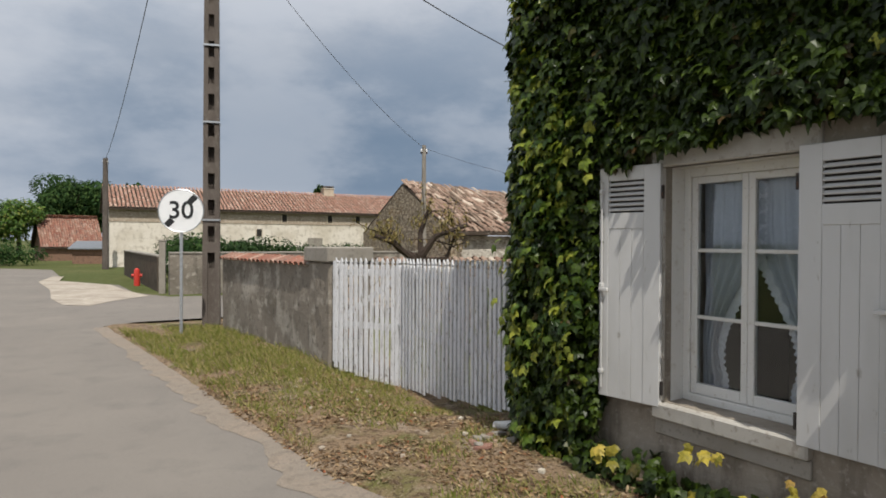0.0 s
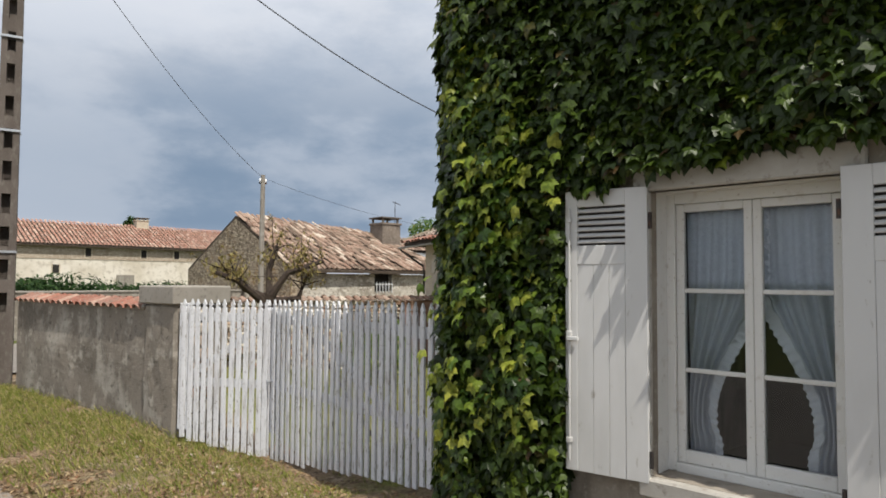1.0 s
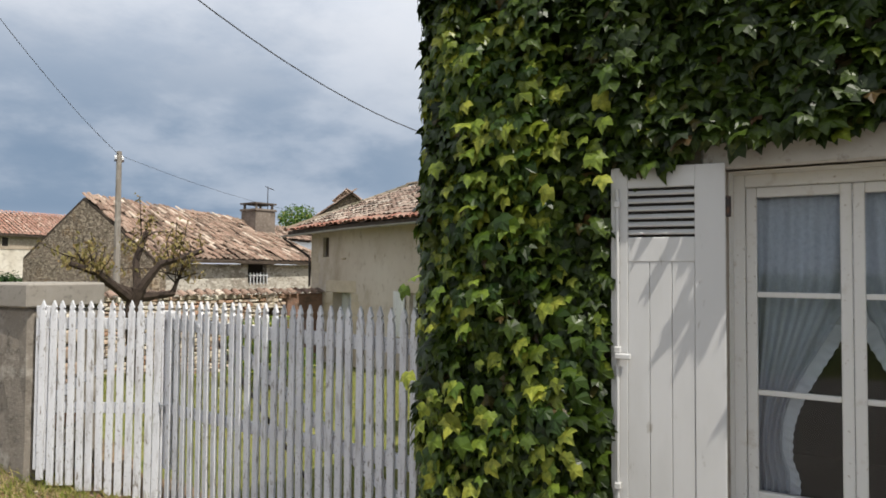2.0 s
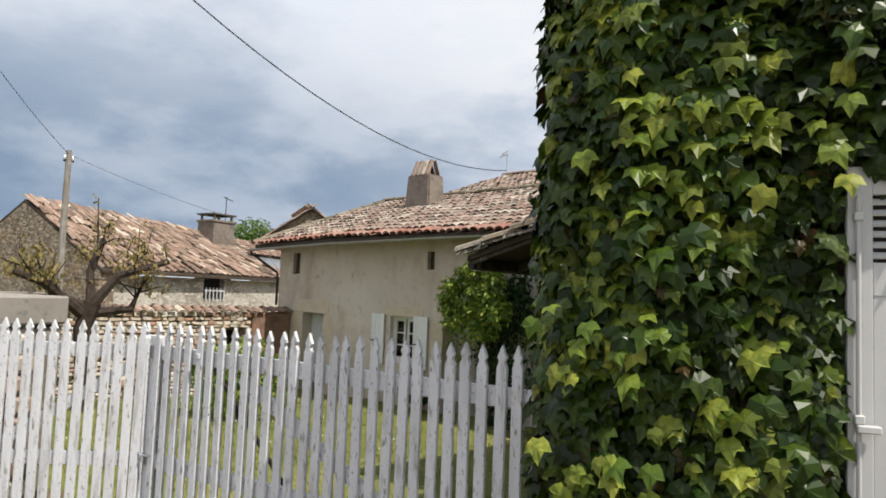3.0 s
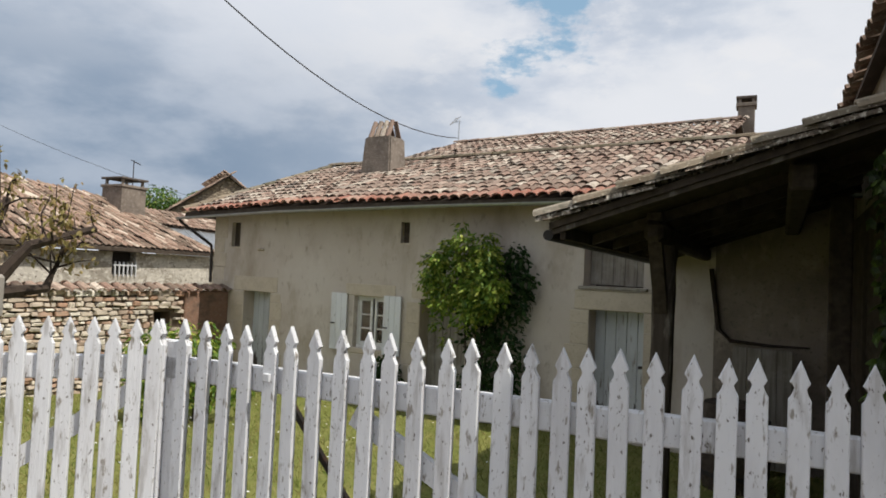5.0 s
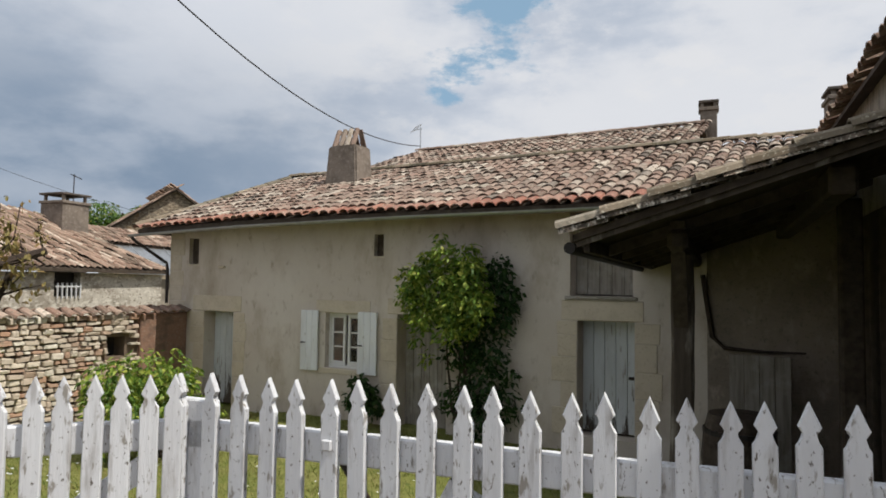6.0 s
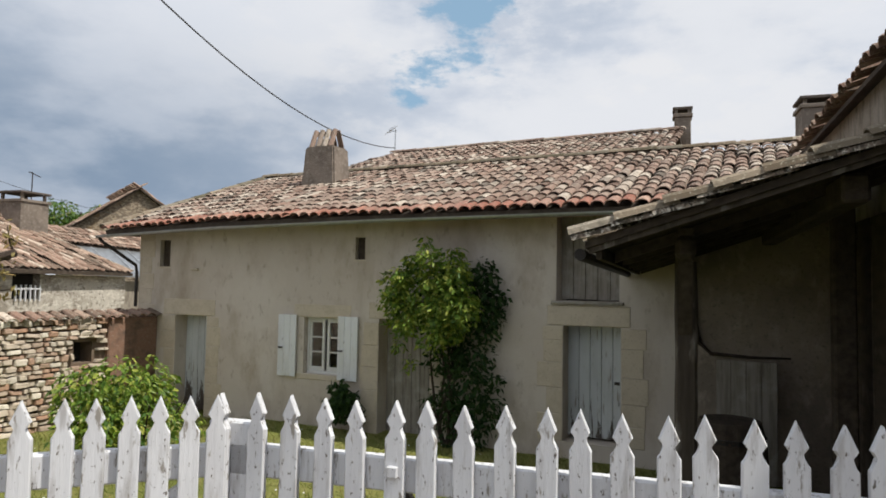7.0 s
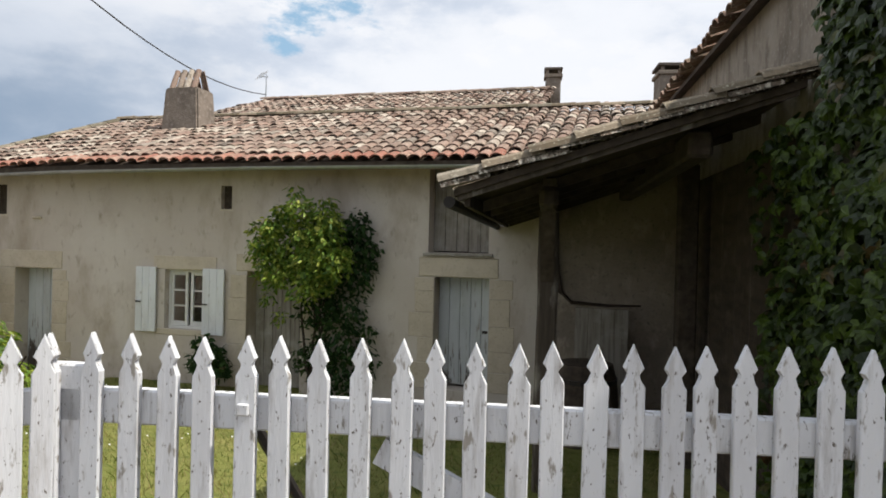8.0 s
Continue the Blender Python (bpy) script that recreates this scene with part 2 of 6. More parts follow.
white_paint = (Mat("flaking white paint", (0.64, 0.645, 0.665), 0.7, 0, 0.25).patch(5, 0.46, 0.70, (0.53, 0.53, 0.55), (1, 1, 0.35)).patch(26, 0.55, 0.68, (0.42, 0.41, 0.41), (1, 1, 0.16))
               .patch(38, 0.60, 0.66, (0.27, 0.25, 0.225), (1, 1, 0.30)).patch(95, 0.62, 0.68, (0.12, 0.105, 0.09), (1, 1, 0.5)).bump(70, 0.6, 0.004, (1, 1, 0.15)).done())
small_paint = Mat("small shutter paint", (0.70, 0.71, 0.71), 0.6, 0, 0.3).patch(5, 0.45, 0.7, (0.62, 0.62, 0.61), (1, 1, 0.3)).patch(30, 0.62, 0.72, (0.45, 0.43, 0.40), (1, 1, 0.3)).bump(40, 0.25, 0.003, (1, 1, 0.08)).done()
shutter_paint = Mat("shutter paint", (0.54, 0.535, 0.525), 0.55, 0, 0.3).patch(3, 0.45, 0.7, (0.47, 0.465, 0.45), (1, 1, 0.3)).patch(24, 0.66, 0.72, (0.34, 0.32, 0.29), (1, 1, 0.3)).bump(40, 0.25, 0.003, (1, 1, 0.08)).done()
frame_paint = Mat("window paint", (0.64, 0.63, 0.60), 0.5, 0, 0.4).patch(12, 0.58, 0.72, (0.52, 0.49, 0.44)).patch(45, 0.64, 0.7, (0.40, 0.36, 0.31)).bump(50, 0.2, 0.002).done()
blue_door = Mat("faded blue-grey paint", (0.50, 0.52, 0.52), 0.75, 0, 0.2).patch(4, 0.45, 0.7, (0.43, 0.445, 0.44), (1, 1, 0.3)).patch(18, 0.60, 0.68, (0.25, 0.22, 0.19), (1, 1, 0.14)).bump(40, 0.3, 0.004, (1, 1, 0.1))
foot_z, foot_add = blue_door.n("ShaderNodeSeparateXYZ"), blue_door.n("ShaderNodeMath")
blue_door.l(blue_door.place, foot_z.inputs[0])
blue_door.l(blue_door.rng(foot_z.outputs["Z"], -0.45, 0.40, 0.17, -0.12), foot_add.inputs[0])
blue_door.l(blue_door.noise(11, (1, 1, 0.16), 6, 0.7), foot_add.inputs[1])
blue_paint = blue_door.over(blue_door.rng(foot_add.outputs[0], 0.57, 0.62), (0.085, 0.07, 0.058)).done()
old_wood = Mat("grey weathered wood", (0.285, 0.26, 0.225), 0.88, 0, 0.2).patch(22, 0.42, 0.66, (0.185, 0.16, 0.132), (1, 1, 0.07)).patch(5, 0.5, 0.75, (0.36, 0.34, 0.30)).bump(60, 0.6, 0.006, (1, 1, 0.06)).done()
beam_wood = Mat("dark oak beam", (0.070, 0.053, 0.040), 0.85, 0, 0.25).patch(14, 0.42, 0.66, (0.042, 0.032, 0.024), (0.2, 1, 1)).patch(6, 0.52, 0.75, (0.11, 0.088, 0.068)).bump(40, 0.6, 0.008).done()
post_wood = Mat("dark worn post", (0.085, 0.068, 0.053), 0.88, 0, 0.2).patch(16, 0.45, 0.68, (0.05, 0.04, 0.03), (1, 1, 0.1)).patch(7, 0.56, 0.70, (0.25, 0.225, 0.19), (1, 1, 0.25)).bump(50, 0.7, 0.01, (1, 1, 0.1)).done()
bark = Mat("dark bark", (0.060, 0.045, 0.036), 0.95, 0, 0.15).patch(14, 0.45, 0.7, (0.032, 0.024, 0.02)).bump(30, 0.9, 0.02, (1, 1, 0.4)).done()
asphalt = (Mat("worn asphalt", (0.200, 0.178, 0.157), 0.93, 0, 0.2).patch(0.5, 0.42, 0.65, (0.232, 0.206, 0.180)).patch(2.0, 0.50, 0.75, (0.162, 0.145, 0.130)).patch(0.35, 0.52, 0.66, (0.172, 0.155, 0.138), (1, 0.25, 1)).patch(160, 0.5, 0.72, (0.27, 0.255, 0.235))
           .patch(90, 0.6, 0.75, (0.085, 0.08, 0.078)).bump(180, 0.5, 0.004).done())
sand = Mat("sandy gravel", (0.44, 0.385, 0.32), 0.95, 0, 0.2).patch(0.8, 0.44, 0.62, (0.33, 0.285, 0.235)).patch(3.0, 0.50, 0.66, (0.52, 0.46, 0.39)).patch(40, 0.5, 0.68, (0.30, 0.26, 0.21)).bump(70, 0.8, 0.012).done()
gravel = Mat("pale gravel", (0.275, 0.232, 0.19), 0.95, 0, 0.2).patch(2.2, 0.45, 0.7, (0.32, 0.255, 0.20)).patch(9, 0.5, 0.68, (0.21, 0.175, 0.14)).patch(60, 0.5, 0.68, (0.19, 0.165, 0.14)).patch(110, 0.58, 0.7, (0.48, 0.43, 0.36)).bump(90, 0.9, 0.012).done()
soil = (Mat("verge soil and moss", (0.27, 0.19, 0.12), 0.97, 0, 0.15).patch(1.1, 0.50, 0.62, (0.15, 0.145, 0.05)).patch(2.3, 0.55, 0.66, (0.36, 0.285, 0.215)).patch(6, 0.52, 0.64, (0.115, 0.075, 0.045)).patch(24, 0.5, 0.64, (0.095, 0.065, 0.04))
        .patch(70, 0.56, 0.68, (0.40, 0.32, 0.235)).bump(40, 0.9, 0.03).bump(9, 0.6, 0.05).done())
lawn_mat = Mat("lawn soil", (0.175, 0.19, 0.05), 0.97, 0, 0.15).patch(1.3, 0.42, 0.66, (0.235, 0.225, 0.075)).patch(8, 0.5, 0.7, (0.10, 0.12, 0.03)).bump(40, 0.8, 0.03).done()
field = Mat("far ground", (0.085, 0.10, 0.035), 0.97, 0, 0.1).patch(0.2, 0.45, 0.65, (0.12, 0.12, 0.05)).patch(3, 0.5, 0.7, (0.06, 0.075, 0.022)).bump(10, 0.6, 0.05).done()
concrete = (Mat("stained concrete", (0.125, 0.105, 0.092), 0.9, 0, 0.2).patch(2.5, 0.44, 0.66, (0.085, 0.07, 0.06), (1, 1, 0.4)).patch(14, 0.55, 0.72, (0.16, 0.145, 0.125), (1, 1, 0.5)).patch(70, 0.58, 0.75, (0.22, 0.20, 0.18)).bump(50, 0.5, 0.006).done())
zinc = Mat("zinc", (0.36, 0.38, 0.40), 0.42, 0.75, 0.5).patch(8, 0.4, 0.7, (0.27, 0.28, 0.29)).bump(12, 0.15, 0.01).done()
steel = Mat("galvanised steel", (0.50, 0.52, 0.54), 0.42, 0.8, 0.5).patch(30, 0.45, 0.7, (0.40, 0.42, 0.44)).done()
iron = Mat("dark iron", (0.045, 0.04, 0.038), 0.6, 0.6, 0.4).patch(20, 0.55, 0.7, (0.11, 0.06, 0.04)).done()
cable_mat = Mat("black cable", (0.05, 0.052, 0.056), 0.6).done()
sign_white = Mat("sign white sheet", (0.80, 0.81, 0.82), 0.35, 0, 0.5).patch(6, 0.5, 0.75, (0.72, 0.735, 0.745)).done()
sign_black = Mat("sign black film", (0.018, 0.019, 0.02), 0.4, 0, 0.5).done()
red_paint = Mat("hydrant red", (0.55, 0.045, 0.03), 0.45, 0, 0.5).patch(14, 0.55, 0.7, (0.35, 0.03, 0.02)).done()
brick_mat = Mat("old brick", (0.235, 0.135, 0.095), 0.92, 0, 0.2).patch(20, 0.5, 0.7, (0.29, 0.22, 0.17), (1, 1, 3)).patch(6, 0.5, 0.7, (0.13, 0.09, 0.07)).bump(40, 0.5, 0.01).done()
chimney_mat = Mat("old chimney render", (0.215, 0.18, 0.15), 0.95, 0, 0.15).patch(3, 0.45, 0.65, (0.15, 0.125, 0.105)).patch(14, 0.52, 0.7, (0.29, 0.25, 0.21)).bump(18, 0.6, 0.02).done()
soot = Mat("soot-dark wall", (0.10, 0.08, 0.062), 0.95, 0, 0.15).patch(2.5, 0.42, 0.66, (0.065, 0.052, 0.042)).patch(12, 0.52, 0.7, (0.15, 0.12, 0.095)).bump(14, 0.6, 0.02).done()
# browner render tone that carries the shade inside the shed
shade_wall = Mat("render with shed shade painted in", (0.28, 0.235, 0.19), 0.94, 0, 0.15).patch(1.6, 0.42, 0.64, (0.21, 0.175, 0.14)).patch(7, 0.52, 0.70, (0.34, 0.29, 0.235), (1, 1, 0.6)).patch(25, 0.56, 0.72, (0.16, 0.135, 0.11)).bump(18, 0.5, 0.02).done()
# near-black fill that paints the shade inside openings
shade_fill = Mat("painted interior shade", (0.022, 0.02, 0.018), 0.95).patch(3, 0.4, 0.7, (0.035, 0.03, 0.027)).done()
# near black, so the colour itself carries the darkness of the room
room_mat = Mat("room plaster with dimness painted in", (0.030, 0.028, 0.026), 0.95).patch(2, 0.4, 0.7, (0.020, 0.019, 0.018)).done()
# a dark ivy leaf, and a younger one with sunlight in its colour
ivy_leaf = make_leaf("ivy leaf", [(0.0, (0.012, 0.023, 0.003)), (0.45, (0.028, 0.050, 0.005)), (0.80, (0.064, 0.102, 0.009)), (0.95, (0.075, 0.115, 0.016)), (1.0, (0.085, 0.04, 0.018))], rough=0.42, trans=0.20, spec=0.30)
ivy_fresh_lit = make_leaf("fresh ivy leaf with sun painted in", [(0.0, (0.030, 0.062, 0.008)), (0.4, (0.085, 0.145, 0.016)), (0.75, (0.23, 0.28, 0.030)), (1.0, (0.42, 0.43, 0.055))], rough=0.40, trans=0.32, spec=0.35)
ivy_one = make_leaf("ivy leaf near", [(0.0, (0.020, 0.045, 0.007)), (0.5, (0.042, 0.078, 0.010)), (0.8, (0.095, 0.140, 0.016)), (1.0, (0.20, 0.235, 0.030))], False, rough=0.36)
ivy_yellow = make_leaf("yellow leaf", [(0.0, (0.10, 0.17, 0.022)), (0.4, (0.26, 0.33, 0.042)), (0.75, (0.42, 0.43, 0.065)), (1.0, (0.06, 0.10, 0.017))], rough=0.4, trans=0.35)
foot_yellow = make_leaf("autumn yellow leaf", [(0.0, (0.22, 0.20, 0.03)), (0.4, (0.45, 0.37, 0.05)), (0.8, (0.60, 0.46, 0.09)), (1.0, (0.30, 0.16, 0.05))], rough=0.5, trans=0.3)
litter_leaf = make_leaf("fallen leaf", [(0.0, (0.13, 0.08, 0.045)), (0.35, (0.28, 0.18, 0.10)), (0.65, (0.40, 0.29, 0.17)), (0.9, (0.42, 0.33, 0.21)), (1.0, (0.32, 0.10, 0.045))], rough=0.85, trans=0.1, spec=0.1)
shrub_leaf = make_leaf("shrub leaf", [(0.0, (0.045, 0.10, 0.018)), (0.5, (0.095, 0.185, 0.028)), (0.85, (0.20, 0.29, 0.05)), (1.0, (0.42, 0.38, 0.10))])
climb_leaf = make_leaf("climber leaf", [(0.0, (0.06, 0.13, 0.018)), (0.4, (0.19, 0.30, 0.04)), (0.75, (0.34, 0.42, 0.06)), (1.0, (0.50, 0.50, 0.10))], trans=0.35)
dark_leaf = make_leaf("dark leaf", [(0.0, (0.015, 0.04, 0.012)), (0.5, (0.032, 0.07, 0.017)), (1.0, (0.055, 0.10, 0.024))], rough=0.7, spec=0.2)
tree_leaf = make_leaf("tree leaf", [(0.0, (0.022, 0.055, 0.018)), (0.5, (0.045, 0.095, 0.026)), (1.0, (0.085, 0.14, 0.035))], rough=0.8, spec=0.15)
dry_leaf = make_leaf("dry leaf", [(0.0, (0.22, 0.19, 0.06)), (0.5, (0.32, 0.26, 0.10)), (1.0, (0.28, 0.17, 0.07))], rough=0.7)
verge_blade = make_leaf("verge grass blade", [(0.0, (0.13, 0.17, 0.03)), (0.40, (0.23, 0.26, 0.05)), (0.7, (0.40, 0.34, 0.12)), (1.0, (0.52, 0.42, 0.22))], rough=0.65, spec=0.2)
grass_mat = make_leaf("grass blade", [(0.0, (0.10, 0.14, 0.025)), (0.40, (0.17, 0.20, 0.04)), (0.7, (0.30, 0.255, 0.085)), (1.0, (0.42, 0.33, 0.17))], rough=0.65, spec=0.2)
frill = Mat("lace frill", (0.72, 0.74, 0.80), 0.9, 0, 0.1).patch(90, 0.5, 0.62, (0.66, 0.68, 0.74)).bump(120, 0.5, 0.004).done()
lace = Mat("lace curtain", (0.56, 0.59, 0.67), 0.9, 0, 0.1).patch(60, 0.45, 0.6, (0.46, 0.49, 0.56)).done()


def glass_mat():
    m = bpy.data.materials.new("window glass")
    m.use_nodes = True
    nt = m.node_tree
    nt.nodes.clear()
    out, mix, gl, tr, fr = [nt.nodes.new(k) for k in ("ShaderNodeOutputMaterial", "ShaderNodeMixShader", "ShaderNodeBsdfGlossy", "ShaderNodeBsdfTransparent", "ShaderNodeFresnel")]
    gl.inputs["Roughness"].default_value = 0.03
    tr.inputs["Color"].default_value = (0.93, 0.95, 0.95, 1)
    fr.inputs["IOR"].default_value = 1.5
    nt.links.new(fr.outputs[0], mix.inputs[0])
    nt.links.new(tr.outputs[0], mix.inputs[1])
    nt.links.new(gl.outputs[0], mix.inputs[2])
    nt.links.new(mix.outputs[0], out.inputs["Surface"])
    return m


glass = glass_mat()


def lace_sheer():
    nt = lace.node_tree
    b, tr, mx = nt.nodes["Principled BSDF"], nt.nodes.new("ShaderNodeBsdfTransparent"), nt.nodes.new("ShaderNodeMixShader")
    mx.inputs[0].default_value = 0.90
    nt.links.new(tr.outputs[0], mx.inputs[1])
    nt.links.new(b.outputs[0], mx.inputs[2])
    nt.links.new(mx.outputs[0], nt.nodes["Material Output"].inputs["Surface"])


lace_sheer()


# ---- mesh helpers ----
def thing(name, m=None, label="", category="", group="", kind=""):
    ob = tagged(new(name), label, category, group, kind)
    ob.matrix_world = m or Matrix()
    ob.empty_display_size = 0.1
    return ob


def put(name, me, parent=None, label="", m=None):
    ob = new(name, me)
    if parent:
        ob.parent = parent
    if m is not None:
        ob.matrix_basis = m
    return tagged(ob, label)


def mesh_of(bm, material, smooth=False, name="mesh"):
    bmesh.ops.recalc_face_normals(bm, faces=bm.faces)
    me = bpy.data.meshes.new(name)
    bm.to_mesh(me)
    bm.free()
    me.materials.append(material)
    if smooth:
        me.shade_smooth()
    return me


def part(name, bm, material, parent=None, label="", m=None, smooth=False):
    return put(name, mesh_of(bm, material, smooth, name), parent, label, m)


def raw(name, verts, faces, material, parent=None, label="", smooth=False):
    me = bpy.data.meshes.new(name)
    me.from_pydata([tuple(v) for v in verts], [], [tuple(f) for f in faces])
    me.materials.append(material)
    if smooth:
        me.shade_smooth()
    return put(name, me, parent, label)


def box(bm, x0, y0, z0, x1, y1, z1, bevel=0.0, m=None):
    vs = bmesh.ops.create_cube(bm, size=1)["verts"]
    for v in vs:
        v.co = Vector((x0 + (v.co.x + 0.5) * (x1 - x0), y0 + (v.co.y + 0.5) * (y1 - y0), z0 + (v.co.z + 0.5) * (z1 - z0)))
    if bevel:
        edges = list({e for v in vs for e in v.link_edges})
        vs = list({v for f in bmesh.ops.bevel(bm, geom=edges, offset=bevel, segments=1, affect="EDGES")["faces"] for v in f.verts} | {v for v in vs if v.is_valid})
    if m is not None:
        for v in vs:
            v.co = m @ v.co
    return bm


def boxes(*specs, bevel=0.0):
    bm = bmesh.new()
    for s in specs:
        box(bm, *s, bevel=bevel)
    return bm


def tube(bm, points, radii, n=8, cap=True):
    rings = []
    pts = [Vector(p) for p in points]
    for k, p in enumerate(pts):
        d = (pts[min(k + 1, len(pts) - 1)] - pts[max(k - 1, 0)]).normalized()
        a = d.cross(Vector((0, 0, 1)) if abs(d.z) < 0.9 else Vector((1, 0, 0))).normalized()
        b = d.cross(a)
        r = radii[k] if isinstance(radii, (list, tuple)) else radii
        rings.append([bm.verts.new(p + r * (math.cos(2 * math.pi * j / n) * a + math.sin(2 * math.pi * j / n) * b)) for j in range(n)])
    for r0, r1 in zip(rings, rings[1:]):
        for j in range(n):
            bm.faces.new((r0[j], r0[(j + 1) % n], r1[(j + 1) % n], r1[j]))
    if cap:
        bm.faces.new(rings[0])
        bm.faces.new(rings[-1][::-1])
    return bm


def prism(bm, outline, axis, a, b):
    """A polygon in the two other axes, pushed along one axis from a to b."""
    def at(u, v, w):
        return {"x": (w, u, v), "y": (u, w, v), "z": (u, v, w)}[axis]
    lo, hi = [bm.verts.new(at(u, v, a)) for u, v in outline], [bm.verts.new(at(u, v, b)) for u, v in outline]
    bm.faces.new(lo)
    bm.faces.new(hi[::-1])
    for k in range(len(lo)):
        j = (k + 1) % len(lo)
        bm.faces.new((lo[k], lo[j], hi[j], hi[k]))
    return bm


def wall_mesh(length, z0, z1, thick, holes=()):
    """A wall along local y from 0, its outer face at x 0 and its inner at x thick, with rectangular holes (y0, z0, y1, z1) right through."""
    ys = sorted({0, length, *[v for h in holes for v in (h[0], h[2])]})
    zs = sorted({z0, z1, *[v for h in holes for v in (h[1], h[3])]})
    bm = bmesh.new()
    solid = {}
    for i in range(len(ys) - 1):
        for j in range(len(zs) - 1):
            cy, cz = (ys[i] + ys[i + 1]) / 2, (zs[j] + zs[j + 1]) / 2
            solid[i, j] = not any(h[0] < cy < h[2] and h[1] < cz < h[3] for h in holes)
    cache = {}

    def v(x, y, z):
        if (x, y, z) not in cache:
            cache[x, y, z] = bm.verts.new((x, y, z))
        return cache[x, y, z]

    for (i, j), s in solid.items():
        if not s:
            continue
        y0, y1, a, b = ys[i], ys[i + 1], zs[j], zs[j + 1]
        bm.faces.new((v(0, y0, a), v(0, y0, b), v(0, y1, b), v(0, y1, a)))
        bm.faces.new((v(thick, y0, a), v(thick, y1, a), v(thick, y1, b), v(thick, y0, b)))
        for di, dj, q in ((-1, 0, (y0, a, y0, b)), (1, 0, (y1, a, y1, b)), (0, -1, (y0, a, y1, a)), (0, 1, (y0, b, y1, b))):
            if not solid.get((i + di, j + dj), False):
                bm.faces.new((v(0, q[0], q[1]), v(thick, q[0], q[1]), v(thick, q[2], q[3]), v(0, q[2], q[3])))
    return bm


def tile_verts(length=0.40, w0=0.092, w1=0.074, h=0.062, t=0.012, seg=5):
    """A half-round clay tile, running down along -y, wide end low."""
    vs, fs = [], []
    for y, w, hh in ((0, w0, h), (length, w1, h * 0.85)):
        for r in (0, t):
            for k in range(seg + 1):
                a = math.pi * k / seg
                vs.append((-(w - r) * math.cos(a), y, (hh - r) * math.sin(a)))
    q = seg + 1
    for k in range(seg):
        fs += [(k, k + 1, 2 * q + k + 1, 2 * q + k), (q + k + 1, q + k, 3 * q + k, 3 * q + k + 1), (k + 1, k, q + k, q + k + 1), (2 * q + k, 2 * q + k + 1, 3 * q + k + 1, 3 * q + k)]
    fs += [(0, 2 * q, 3 * q, q), (seg, q + seg, 3 * q + seg, 2 * q + seg)]
    return np.array(vs), fs


TILE_V, TILE_F = tile_verts()


def tiled(parent, m, width, run, slope, inside, single, many, mesh, near=lambda u, v: False, limit=300, sag=lambda u, v: 0.0, col=0.178, row=0.29, seed=1):
    """Rows of cover tiles on a roof plane. m sets the plane: local x along the eave, y up the slope (horizontal run), z up.
    inside(u, v) says where the roof is; tiles of the near stretch are parts of their own, the rest one joined part."""
    rnd = random.Random(seed)
    pitch = math.atan(slope)
    length = run / math.cos(pitch)
    verts, faces, count = [], [], 0
    for j in range(int(length / row) + 1):
        for i in range(int(width / col) + 1):
            u, s = (i + 0.5) * col, j * row
            v = s * math.cos(pitch)
            if not inside(u, v + 0.1):
                continue
            tm = Matrix.Translation((u + rnd.uniform(-0.012, 0.012), v + rnd.uniform(-0.02, 0.02), s * math.sin(pitch) + 0.03 + rnd.uniform(-0.006, 0.008) + sag(u, v)))
            tm = m @ tm @ Euler((pitch - 0.05 + rnd.uniform(-0.03, 0.03), rnd.uniform(-0.06, 0.06), rnd.uniform(-0.05, 0.05))).to_matrix().to_4x4()
            if near(u, v) and count < limit:
                count += 1
                put("roof_tile", mesh, parent, "", tm)
            else:
                base = len(verts)
                a = np.array(tm)
                verts.extend((TILE_V @ a[:3, :3].T + a[:3, 3]).tolist())
                faces.extend([tuple(base + k for k in f) for f in TILE_F])
    if faces:
        tagged(raw("tiling", verts, faces, many, parent), kind="stuff")


def one_tile(material):
    me = bpy.data.meshes.new("roof_tile")
    me.from_pydata(TILE_V.tolist(), [], TILE_F)
    me.materials.append(material)
    return me


def slab(parent, name, corners, thick, material, label=""):
    """A roof plane or board: top corners in order, thickened downwards."""
    bm = bmesh.new()
    top, low = [bm.verts.new(c) for c in corners], [bm.verts.new((c[0], c[1], c[2] - thick)) for c in corners]
    bm.faces.new(top)
    bm.faces.new(low[::-1])
    for k in range(len(top)):
        j = (k + 1) % len(top)
        bm.faces.new((top[k], low[k], low[j], top[j]))
    return part(name, bm, material, parent, label)


LEAF_A = (np.array([(0, 0.04, 0.02), (-0.20, -0.05, 0.02), (-0.41, 0.17, 0.03), (-0.52, 0.52, -0.06), (-0.27, 0.53, 0.05), (-0.15, 0.74, 0.02), (0, 1.0, -0.13), (0.15, 0.74, 0.02), (0.27, 0.53, 0.05), (0.52, 0.52, -0.06), (0.41, 0.17, 0.03), (0.20, -0.05, 0.02), (0, 0.40, 0.11)]),
          [(k, 12, (k + 1) % 12) for k in range(12)])
LEAF_B = (np.array([(0, 0, 0), (-0.24, 0.35, 0.05), (-0.14, 0.75, 0.02), (0, 1.0, -0.08), (0.14, 0.75, 0.02), (0.24, 0.35, 0.05), (0, 0.45, -0.02)]),
          [(0, 6, 1), (1, 6, 2), (2, 6, 3), (3, 6, 4), (4, 6, 5), (5, 6, 0)])


